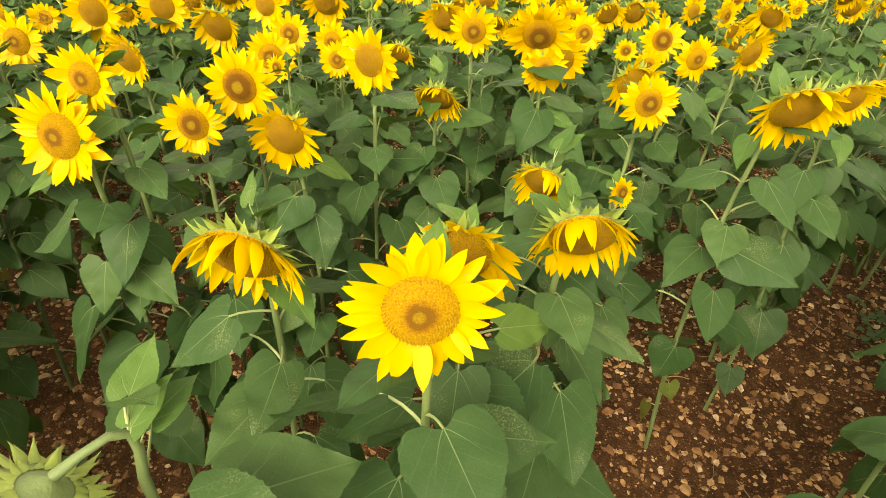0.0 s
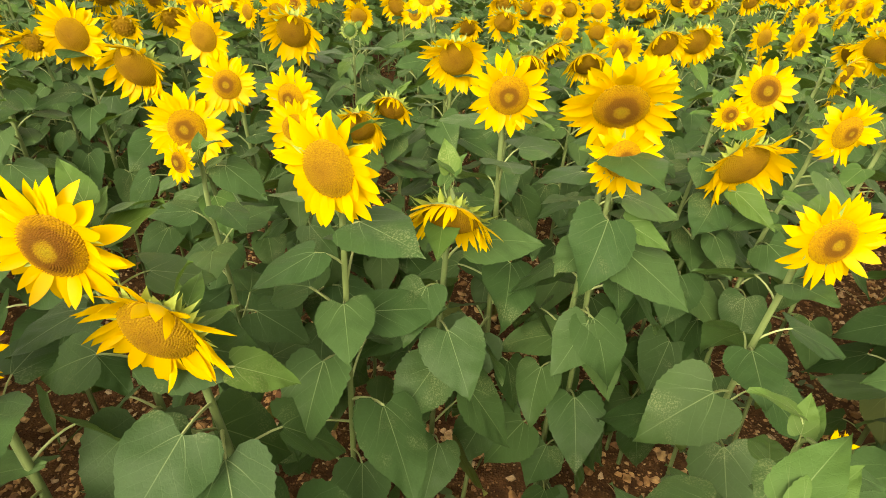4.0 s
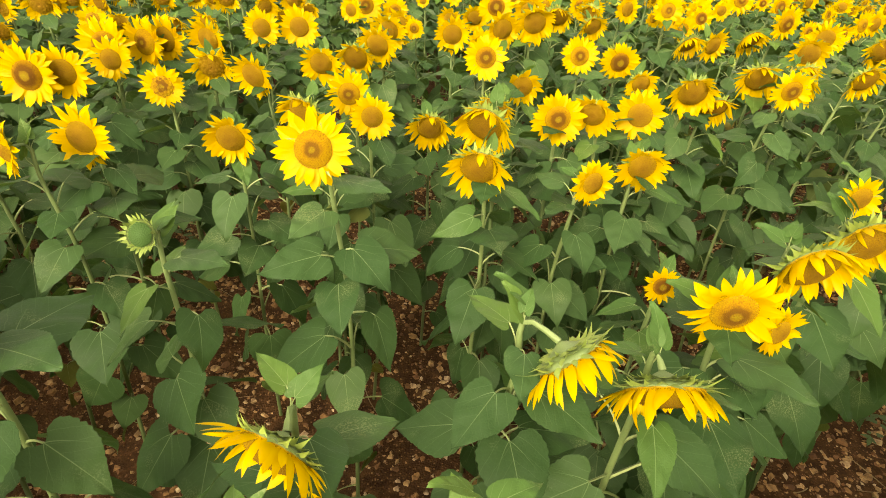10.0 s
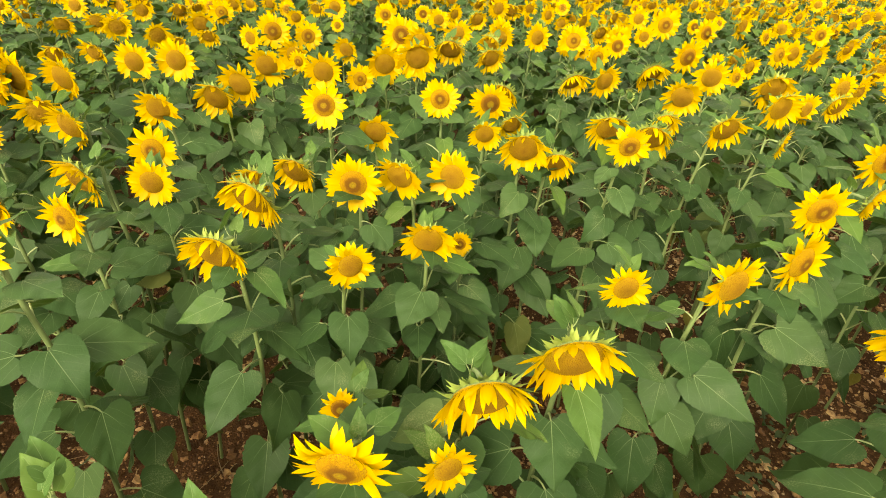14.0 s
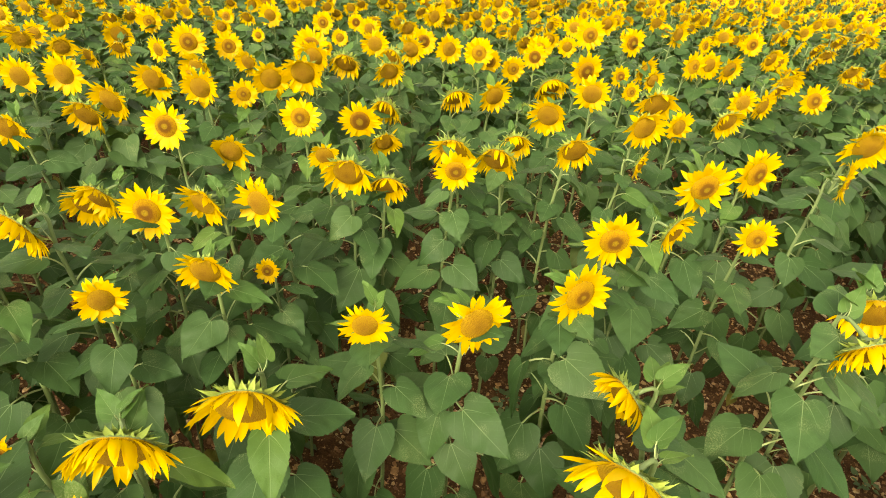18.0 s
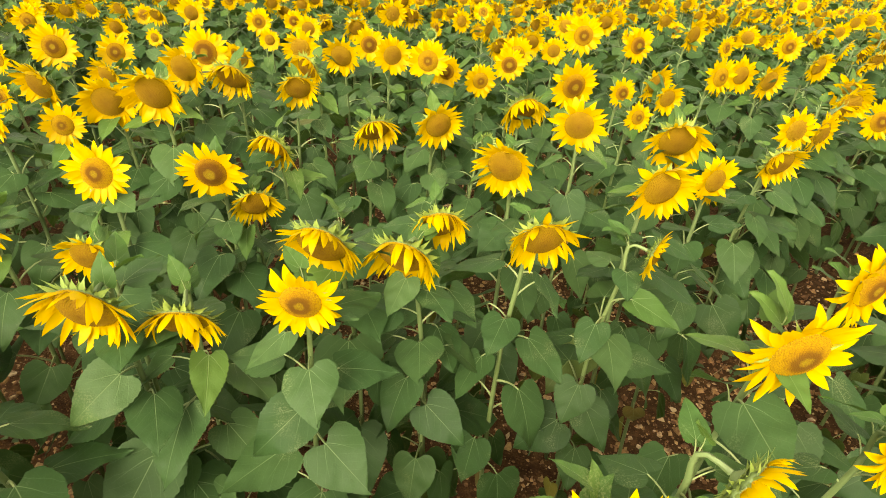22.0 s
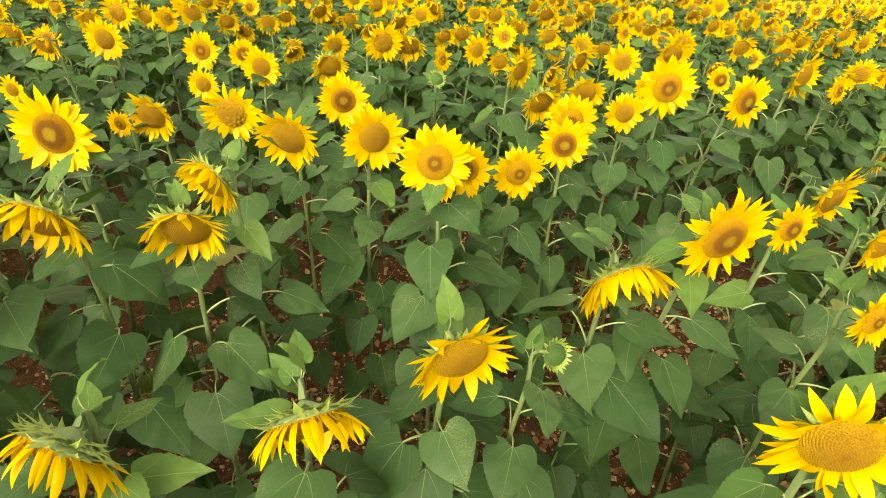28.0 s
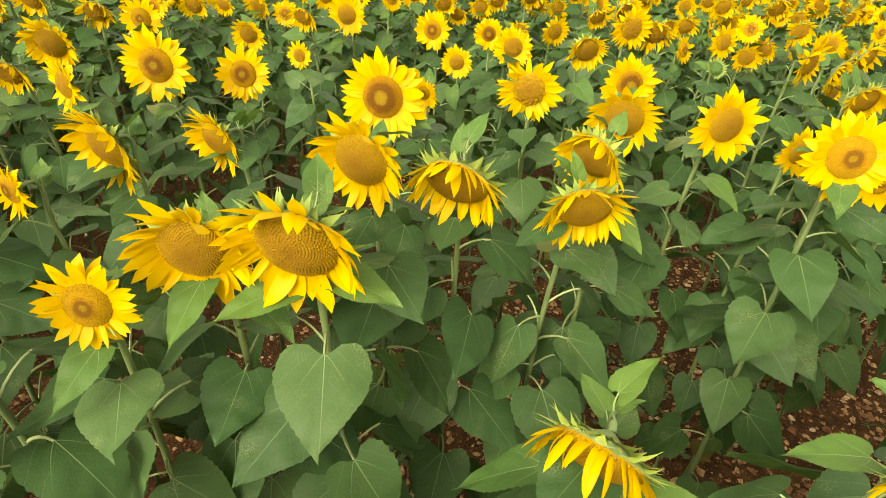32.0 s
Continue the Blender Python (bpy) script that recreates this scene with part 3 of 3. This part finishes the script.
# ---- the ground ----


def soil_height(x, y):
    row = -x * SIN + y * COS
    ridge = 0.025 * np.cos(2 * np.pi * (row - ROW0) / SPACING)
    v = ridge + 0.012 * np.sin(7.1 * x + 3 * np.sin(2.3 * y)) * np.sin(6.3 * y + 1.7) + 0.006 * np.sin(23 * x + 5 * y) * np.sin(19 * y - 4 * x)
    return v - 0.02


SIN, COS = math.sin(radians(36)), math.cos(radians(36))
ROW0, SPACING = 0.85, 0.78
steps = np.unique(np.concatenate([np.arange(-3.5, 10.01, 0.06), -3.5 - np.geomspace(0.1, 1200, 40), 10 + np.geomspace(0.1, 1200, 40)]))
gx, gy = np.meshgrid(steps, steps, indexing="ij")
near = np.clip(1 - np.hypot(gx - 3, gy - 5) / 40, 0, 1)
gz = soil_height(gx, gy) * near - 0.02 * (1 - near)
ground = new("ground", mesh_of("ground", shape(np.stack([gx, gy, gz], -1).reshape(-1, 3), grid_tris(len(steps), len(steps))[:, ::1], np.zeros((gx.size, 2)), 0), [SOIL]))
tagged(ground, "red-brown stony soil between the sunflower rows", "soil", kind="structure")

# ---- the sunflowers ----
PLANTED = []
sunflower(-0.003, 0.488, 1.576, 0.097, 8, 0, True)
sunflower(0.050, 0.732, 1.504, 0.100, -15, 8, True)
sunflower(2.197, 5.139, 1.550, 0.100, -25, -10, True)
sunflower(1.932, 5.195, 1.547, 0.084, -30, -10, True)
sunflower(-0.300, 0.760, 1.474, 0.112, -29, 12, True)
sunflower(1.849, 5.083, 1.513, 0.103, -30, 15, True)
sunflower(2.174, 4.363, 1.532, 0.102, -6, 0, True, fresh=True)
sunflower(0.133, 2.118, 1.606, 0.097, -5, 4, True, fresh=True)
sunflower(-0.353, 0.306, 1.480, 0.080, -50, 50, True)
sunflower(-0.206, 1.740, 1.570, 0.107, 0, 25, True)
sunflower(1.662, 4.813, 1.559, 0.090, -8, 0, True, fresh=True)
sunflower(0.252, 1.110, 1.467, 0.076, -30, 30, True)
sunflower(0.360, 2.029, 1.618, 0.126, -25, 6, True, fresh=True)
sunflower(0.272, 2.823, 1.526, 0.081, -40, -10, True)
sunflower(0.284, 0.863, 1.476, 0.104, -30, 0, True)
sunflower(0.031, 2.737, 1.551, 0.105, -15, 0, True)
sunflower(0.912, 5.432, 1.534, 0.101, 10, 0, True)
sunflower(1.655, 5.060, 1.550, 0.106, -26, 14, True)
sunflower(2.399, 4.450, 1.532, 0.084, -14, -40, True)
sunflower(1.177, 5.601, 1.479, 0.110, -6, -4, True, fresh=True)
sunflower(2.132, 5.515, 1.588, 0.102, -14, 18, True)
sunflower(2.043, 4.188, 1.434, 0.108, 0, -25, True)
sunflower(0.391, 2.031, 1.500, 0.090, 8, -10, True)
sunflower(1.305, 5.614, 1.367, 0.088, -22, -22, True)
sunflower(0.008, 1.851, 1.432, 0.095, -40, 15, True)
sunflower(0.690, 2.724, 1.513, 0.089, 12, 0, True)
sunflower(2.571, 4.663, 1.607, 0.113, -8, -8, True, fresh=True)
sunflower(1.107, 5.024, 1.508, 0.076, -10, 0, True)
sunflower(1.711, 3.966, 1.482, 0.099, 0, -20, True)
sunflower(0.001, 3.004, 1.495, 0.088, -22, 25, True)
sunflower(2.530, 5.223, 1.469, 0.073, -10, -55, True)
sunflower(-0.541, 1.522, 1.534, 0.102, 0, 5, True)
sunflower(-0.429, 1.518, 1.398, 0.115, -10, 10, True)
sunflower(0.423, 3.199, 1.501, 0.092, -42, -45, True)
sunflower(0.793, 2.387, 1.510, 0.050, 2, 0, True)
sunflower(2.591, 5.424, 1.582, 0.112, -10, -15, True)
sunflower(-0.176, 2.674, 1.398, 0.079, -25, 10, True)
sunflower(0.577, 3.164, 1.471, 0.100, -40, 0, True)
sunflower(1.055, 2.695, 1.506, 0.106, 12, 0, True)
sunflower(2.061, 3.745, 1.455, 0.096, -25, 70, True)
sunflower(0.682, 1.722, 1.480, 0.096, 4, -5, True)
sunflower(1.004, 2.668, 1.396, 0.072, 5, 0, True)
sunflower(1.388, 4.862, 1.461, 0.090, -36, -5, True)
sunflower(-0.631, 1.389, 1.465, 0.089, 8, 0, True)
sunflower(1.278, 5.958, 1.443, 0.103, -34, 25, True)
sunflower(1.244, 4.791, 1.539, 0.105, -20, 5, True)
sunflower(0.612, 5.270, 1.407, 0.101, -10, 0, True)
sunflower(-0.270, 2.544, 1.375, 0.096, -25, 0, True)
sunflower(-0.549, 1.932, 1.488, 0.046, 7, 30, True)
sunflower(1.417, 3.948, 1.472, 0.071, -2, -5, True)
sunflower(2.562, 3.752, 1.631, 0.090, -35, -10, True)
sunflower(-0.413, 2.349, 1.428, 0.079, 17, 0, True)
sunflower(0.817, 2.285, 1.405, 0.121, -20, -10, True)
sunflower(-0.451, 2.477, 1.472, 0.093, 2, 20, True)
sunflower(1.674, 5.958, 1.532, 0.097, -40, -25, True)
sunflower(2.767, 4.565, 1.457, 0.081, 4, 0, True)
sunflower(2.434, 5.888, 1.611, 0.105, -6, 12, True)
sunflower(0.772, 6.121, 1.583, 0.129, -15, -2, True)
sunflower(1.039, 2.255, 1.514, 0.090, 0, -10, True)
sunflower(-0.837, 1.321, 1.591, 0.088, 7, 10, True)
sunflower(0.762, 3.341, 1.501, 0.092, -9, 5, True, fresh=True)
sunflower(0.407, 5.118, 1.567, 0.102, 12, 0, True)
sunflower(1.326, 2.396, 1.519, 0.100, -10, -20)
sunflower(-0.873, 1.221, 1.482, 0.117, 12, 10)
sunflower(2.950, 4.994, 1.540, 0.109, 0, -20)
sunflower(2.804, 4.025, 1.540, 0.099, -25, 20)
sunflower(-0.650, 2.216, 1.458, 0.105, 10, 0)
sunflower(0.578, 6.124, 1.535, 0.119, -10, -12)
sunflower(-0.644, 2.512, 1.493, 0.090, 12, 0)
sunflower(2.143, 6.303, 1.382, 0.068, 25, -30, bud=True)
sunflower(0.963, 4.562, 1.501, 0.097, 0, 20)
sunflower(1.917, 6.153, 1.499, 0.105, -12, -20)
sunflower(0.993, 1.469, 1.555, 0.116, -30, 0)
sunflower(2.840, 5.605, 1.536, 0.084, 0, -20)
sunflower(0.444, 6.011, 1.466, 0.087, 8, -12)
sunflower(1.208, 3.637, 1.500, 0.116, -20, -6)
sunflower(1.008, 3.514, 1.502, 0.108, -22, -8)
sunflower(0.264, 5.855, 1.534, 0.113, -5, 0)
sunflower(0.776, 4.537, 1.504, 0.087, -15, 20)
sunflower(0.944, 3.438, 1.379, 0.062, 2, -20)
sunflower(0.723, 3.552, 1.408, 0.045, 12, 0)
sunflower(-0.599, 3.176, 1.536, 0.120, -20, 0)
sunflower(0.776, 6.416, 1.612, 0.113, -10, 8)
sunflower(0.970, 6.458, 1.578, 0.114, -35, 10)
sunflower(2.820, 5.914, 1.565, 0.125, -20, 0)
sunflower(1.001, 4.452, 1.289, 0.047, 12, 0)
sunflower(-0.091, 3.737, 1.626, 0.097, 17, 0)
sunflower(0.627, 4.444, 1.509, 0.099, 2, 0)
sunflower(-0.860, 2.939, 1.543, 0.110, 0, 15)
sunflower(1.240, 6.548, 1.517, 0.105, -25, -12)
sunflower(0.886, 4.234, 1.425, 0.090, -10, 0)
sunflower(-0.434, 3.550, 1.486, 0.072, 25, 10, bud=True)
sunflower(0.407, 4.557, 1.498, 0.089, -25, 20)
sunflower(3.298, 4.943, 1.546, 0.101, 0, -50)
sunflower(2.307, 6.459, 1.497, 0.119, -35, -20)
sunflower(1.311, 1.722, 1.520, 0.090, -20, 0)
sunflower(0.168, 4.826, 1.326, 0.103, -20, 0)
sunflower(1.254, 6.718, 1.573, 0.103, -20, 35)
sunflower(2.532, 6.486, 1.606, 0.121, -5, -15, fresh=True)
sunflower(2.787, 6.287, 1.534, 0.067, 5, -15)
sunflower(-1.190, 2.178, 1.440, 0.107, -8, 15)
sunflower(-0.147, 5.688, 1.486, 0.117, -15, 15)
sunflower(0.322, 4.006, 1.490, 0.099, -20, 10)
sunflower(0.672, 4.043, 1.440, 0.074, 2, -20)
sunflower(-1.083, 2.857, 1.449, 0.135, -20, 10)
sunflower(0.028, 6.280, 1.487, 0.067, 0, 18)
sunflower(0.351, 4.241, 1.542, 0.107, -25, 25)
sunflower(-0.264, 5.639, 1.425, 0.122, -20, 10)
sunflower(-0.130, 6.138, 1.485, 0.124, -10, 0)
sunflower(1.848, 6.840, 1.608, 0.113, 8, 0)
sunflower(-0.157, 4.700, 1.488, 0.095, 5, 0)
sunflower(-0.366, 5.213, 1.483, 0.101, -10, 0)
sunflower(0.264, 6.692, 1.490, 0.095, -15, 18)
sunflower(3.302, 6.022, 1.458, 0.108, -20, -15)
sunflower(-0.033, 4.415, 1.491, 0.082, 2, 0)
sunflower(-0.161, 4.150, 1.489, 0.079, 5, 15)
sunflower(2.828, 6.690, 1.534, 0.077, 5, -15)
sunflower(3.708, 5.413, 1.552, 0.128, -15, 0)
sunflower(3.031, 6.622, 1.537, 0.084, -5, -15)
sunflower(1.352, 7.129, 1.551, 0.111, -15, 10)
sunflower(0.615, 7.061, 1.544, 0.141, 7, 0)
sunflower(1.948, 7.021, 1.518, 0.091, 5, 10)
sunflower(-0.279, 4.441, 1.486, 0.107, -20, 30)
sunflower(1.639, 7.127, 1.568, 0.112, 2, -22)
sunflower(-0.081, 6.675, 1.431, 0.133, -15, 18)
sunflower(-1.638, 2.233, 1.469, 0.110, 12, 0)
sunflower(1.856, 7.121, 1.516, 0.074, 0, -22)
sunflower(-0.488, 4.273, 1.443, 0.093, -10, 0)
sunflower(-0.605, 4.941, 1.480, 0.100, -15, 20)
sunflower(-1.516, 3.246, 1.468, 0.143, 2, 0)
sunflower(-1.040, 4.017, 1.475, 0.084, 2, 35)
sunflower(3.068, 6.908, 1.537, 0.104, -10, -25)
sunflower(0.682, 7.320, 1.496, 0.050, 0, 8)
sunflower(2.151, 7.224, 1.430, 0.101, 2, -10)
sunflower(-0.931, 4.197, 1.451, 0.110, 2, 10)
sunflower(-0.689, 6.183, 1.475, 0.129, 2, 0)
sunflower(-1.755, 2.994, 1.465, 0.150, 0, 0)
sunflower(2.326, 7.340, 1.504, 0.103, 7, 0)
sunflower(-0.901, 6.102, 1.472, 0.119, 2, 0)
sunflower(-1.348, 4.174, 1.469, 0.090, -5, 10)
sunflower(-1.074, 5.690, 1.470, 0.123, -10, 20)
sunflower(-0.481, 6.979, 1.477, 0.095, 0, 23)
sunflower(2.392, 7.570, 1.524, 0.113, 5, 0)
sunflower(3.509, 7.125, 1.544, 0.112, 5, -20)
sunflower(1.425, 7.777, 1.496, 0.117, 7, -12)
sunflower(-1.294, 5.655, 1.466, 0.139, 2, 20)
sunflower(-1.327, 5.151, 1.467, 0.103, 2, 0)
sunflower(-0.421, 7.363, 1.465, 0.145, 7, -12)
sunflower(2.655, 7.722, 1.528, 0.088, 0, 0)
sunflower(3.761, 7.076, 1.548, 0.110, -10, -20)
sunflower(3.656, 7.192, 1.546, 0.108, 0, -15)
sunflower(-1.359, 5.560, 1.465, 0.141, 5, 20)
sunflower(0.036, 7.690, 1.484, 0.061, 2, 8)
sunflower(2.307, 7.840, 1.522, 0.098, -20, -22)
sunflower(0.503, 7.876, 1.342, 0.124, -15, 5)
sunflower(-0.199, 7.616, 1.396, 0.122, 12, -12)
sunflower(-1.392, 4.891, 1.466, 0.119, 2, 0)
sunflower(-1.504, 5.437, 1.463, 0.150, 12, 0)
sunflower(2.868, 7.862, 1.611, 0.139, 5, 0)
sunflower(-1.494, 4.817, 1.465, 0.129, 7, 0)
sunflower(2.547, 8.026, 1.525, 0.095, -15, 0)
sunflower(1.831, 8.182, 1.513, 0.077, 30, -12, bud=True)
sunflower(0.632, 8.205, 1.409, 0.083, 2, 0)
sunflower(3.265, 7.910, 1.559, 0.124, 5, -20)
sunflower(1.253, 8.363, 1.503, 0.107, -20, -12)
sunflower(0.889, 8.363, 1.477, 0.105, 2, 0)
sunflower(-1.028, 7.495, 1.466, 0.122, -15, -12)
sunflower(2.898, 8.187, 1.531, 0.072, 7, 0)
sunflower(-0.388, 8.020, 1.476, 0.084, -10, -12)
sunflower(0.731, 8.566, 1.493, 0.086, 5, -12)
sunflower(4.529, 7.126, 1.337, 0.129, 12, 0)
sunflower(4.315, 7.542, 1.557, 0.108, -10, -25)
sunflower(3.371, 8.417, 1.538, 0.077, 7, 0)
sunflower(-1.100, 8.167, 1.463, 0.116, 2, -12)
sunflower(-0.176, 8.806, 1.477, 0.122, 0, 0)
sunflower(0.325, 8.972, 1.410, 0.122, 7, 0)
sunflower(3.923, 8.601, 1.547, 0.137, -5, -30)
sunflower(4.483, 8.206, 1.558, 0.113, 2, 0)
sunflower(3.323, 9.037, 1.547, 0.109, -15, 0)

sunflower(1.965, 3.456, 1.533, 0.112, -22, 40, True)
sunflower(0.536, 1.389, 1.318, 0.046, 10, -25)
sunflower(0.86, 0.43, 1.49, 0.105, -20, 10)
sunflower(0.535, 2.45, 1.445, 0.122, -6, 0)
sunflower(1.114, 2.896, 1.558, 0.052, 5, -55)

# ---- the field beyond, in the same rows ----
fill = np.random.default_rng(11)


def row_spots():
    """Planting places in rows across the whole field."""
    for k in range(-16, 38):
        along = -30.0
        while along < 44:
            along += fill.uniform(0.14, 0.27)
            across = ROW0 + SPACING * k + fill.normal(0, 0.05)
            yield COS * along - SIN * across, SIN * along + COS * across


def field_plant(seed, dense):
    """One whole plant as arrays, head at the height of 1.5 m over its foot at the origin."""
    rng = np.random.default_rng(seed)
    el, az, r = float(rng.choice([-28, -18, -12, -6, 2, 8, 14])), rng.normal(0, 14), rng.uniform(0.085, 0.115)
    place = Vector((0, -0.1, 1.5))
    m, n = frame_of(place, el, az, r * disc_share(el))
    line, foot = stem_line(place, n, el, r * 0.47, rng)
    sub = line[::2] if dense else line[::5]
    made = [tube(sub, np.linspace(0.0115, 0.007, len(sub)), 4 if dense else 3, PETIOLE)]
    for kind, lm in leaf_layout(line, rng, 23 if dense else 15, 1.02 if dense else 1.15):
        made.append(moved(leaf_shape(kind, 8, 2, DROOPS[kind], m=leaf_skin(kind)) if dense else leaf_bare(kind), lm))
    arrays = [petal_shape(k, 4 if dense else 3) for k in range(6)]
    made.append(moved(joined([moved(arrays[k], p) for k, p in petal_layout(el, seed, 35 if dense else 22)]), m))
    made.append(moved(disc_shape(4, 12, 40, DISC if el > 4 else RIPE) if dense else disc_shape(3, 8, 0, DISC if el > 4 else RIPE), m))
    made.append(moved(calyx_shape(seed, 10, 14) if dense else calyx_shape(seed, 6, 0), m))
    return moved(joined(made), Matrix.Translation(-foot))


def leaf_bare(kind):
    v, t, uv, m = leaf_shape(kind, 6, 1, DROOPS[kind], m=leaf_skin(kind))
    keep = m != STALK
    return v, t[keep], uv, m[keep]


DENSE = [field_plant(200 + i, True) for i in range(14)]
BARE = [field_plant(300 + i, False) for i in range(10)]
BARE_SPOTS = ((-0.45, 0.35, 0.45), (0.45, 0.25, 0.5), (1.05, 0.75, 0.38))  # gaps in the rows
known = np.array(PLANTED)
near_field, far_field, singles = [], [], []
for x, y in row_spots():
    if x < -9 or x > 17 or y < -4 or y > 25:
        continue
    gap = np.hypot(*(known - (x, y - 0.12)).T).min()
    if gap < CLEAR or any(math.hypot(x - cx, y - 0.12 - cy) < cr for cx, cy, cr in BARE_SPOTS):
        continue
    close = math.hypot(x - 1.8, (y - 4.5) * 0.8)
    if close < 3.9 and len(singles) < 236 - len(known):
        singles.append((x, y))
        continue
    turn = Matrix.Rotation(fill.normal(0, 0.35), 4, "Z") @ Matrix.Diagonal((*[fill.uniform(0.93, 1.05)] * 3, 1))
    m = Matrix.Translation((x, y, -0.02)) @ turn
    if close < 8:
        near_field.append(moved(DENSE[int(fill.integers(len(DENSE)))], m))
    else:
        far_field.append(moved(BARE[int(fill.integers(len(BARE)))], m))
for x, y in singles:
    sunflower(x, y - 0.12, 1.5 + fill.normal(0, 0.06), fill.uniform(0.08, 0.115), float(fill.choice([-28, -18, -12, -6, 2, 8, 14])), fill.normal(0, 15), leaves=14)
field = new("sunflower_field", mesh_of("sunflower_field", joined(near_field + far_field), FAR))
tagged(field, "dense green field of yellow sunflowers standing in rows", "sunflower field", kind="stuff")

# ---- stones, gravel and weeds on the soil ----


def stone_shape(seed, flat=0.5):
    """An angular broken stone of about unit size: an uneven slab with a tilted top."""
    rng = np.random.default_rng(seed)
    n = int(rng.integers(4, 7))
    a = np.sort((np.arange(n) + rng.uniform(-0.35, 0.35, n)) * 2 * np.pi / n)
    long, tip = rng.uniform(0.55, 0.95), rng.uniform(-0.5, 0.5, 2)
    v = []
    for w, h in ((rng.uniform(0.5, 0.85), 1.0), (1.0, 0.0)):
        for b in a:
            q = 0.5 * w * rng.uniform(0.75, 1.2)
            px, py = q * math.cos(b), q * math.sin(b) * long
            v.append((px, py, h * flat * rng.uniform(0.45, 0.8) + h * flat * (tip[0] * px + tip[1] * py)))
    t = [(0, i, i + 1) for i in range(1, n - 1)]
    for i in range(n):
        p, q = i, (i + 1) % n
        t += [(p, p + n, q), (q, p + n, q + n)]
    return shape(np.array(v), t, np.zeros((len(v), 2)), 0)


STONES = [mesh_of("stone", stone_shape(s), [STONE], False) for s in range(8)]
rocks = np.random.default_rng(21)


def strip_spot():
    """A place on the bare soil between two rows."""
    k = rocks.integers(-2, 7)
    along, across = rocks.uniform(-0.5, 8.5), ROW0 + SPACING * (k + 0.5) + rocks.normal(0, 0.20)
    return COS * along - SIN * across, SIN * along + COS * across


for i in range(170):
    x, y = strip_spot()
    ob = new("stone", STONES[i % 8])
    s = float(np.clip(rocks.lognormal(-2.95, 0.3), 0.035, 0.09))
    ob.matrix_basis = pose(x, y, float(soil_height(x, y)) - 0.006, rocks.normal(0, 12), rocks.normal(0, 12), rocks.uniform(0, 360)) @ Matrix.Diagonal((s, s, s, 1))
    tagged(ob, "pale broken limestone half sunk in red soil", "stone", "stones on the soil")
chips = [stone_shape(40 + s) for s in range(16)]
made = []
for i in range(62000):
    if i % 4:
        x, y = strip_spot()
    else:
        x, y = rocks.uniform(-2.5, 7), rocks.uniform(0, 10)
    s = float(np.clip(rocks.lognormal(-3.85, 0.5), 0.008, 0.06))
    made.append(moved(chips[i % 16], pose(x, y, float(soil_height(x, y)) - 0.003, rocks.normal(0, 15), rocks.normal(0, 15), rocks.uniform(0, 360)) @ Matrix.Diagonal((s, s, s, 1))))
tagged(new("gravel", mesh_of("gravel", joined(made), [GRAVEL], False)), "small broken limestone chips on red soil", "gravel", kind="stuff")
made = []
for i in range(2200):
    x, y = strip_spot()
    if noise.noise(Vector((x * 0.9, y * 0.9, 3))) < 0.08:
        continue
    for k in range(int(rocks.integers(4, 9))):
        lv = leaf_bare(int(rocks.integers(0, 5)))
        s = rocks.uniform(0.018, 0.055)
        made.append(moved((lv[0], lv[1], lv[2], lv[3] * 0), pose(x + rocks.normal(0, 0.02), y + rocks.normal(0, 0.02), float(soil_height(x, y)) + rocks.uniform(0, 0.03), 0, rocks.normal(-15, 15), rocks.uniform(0, 360)) @ Matrix.Diagonal((s, s, s, 1))))
tagged(new("weeds", mesh_of("weeds", joined(made), [WEED])), "low green weeds scattered over the bare soil", "weeds", kind="stuff")

# ---- dry stalks and fallen bits on the soil ----
made = []
for i in range(420):
    x, y = strip_spot() if i % 3 else (rocks.uniform(-1.5, 5), rocks.uniform(0.5, 8))
    a, size = rocks.uniform(0, 6.28), rocks.uniform(0.05, 0.22)
    k = np.linspace(-0.5, 0.5, 5)
    bow = rocks.normal(0, 0.25) * size
    px, py = x + size * k * math.cos(a) - bow * k ** 2 * math.sin(a), y + size * k * math.sin(a) + bow * k ** 2 * math.cos(a)
    made.append(tube(np.stack([px, py, soil_height(px, py) + 0.006 + 0.05 * size * (1 - 4 * k ** 2)], 1), np.full(5, rocks.uniform(0.0012, 0.003)), 3, 0))
straw = green_material("dry_straw", (0.34, 0.24, 0.12), (0.22, 0.13, 0.06), True, 0.2)
tagged(new("dry_stalks", mesh_of("dry_stalks", joined(made), [straw])), "dry pale stalks lying on the soil", "dry stalks", kind="stuff")
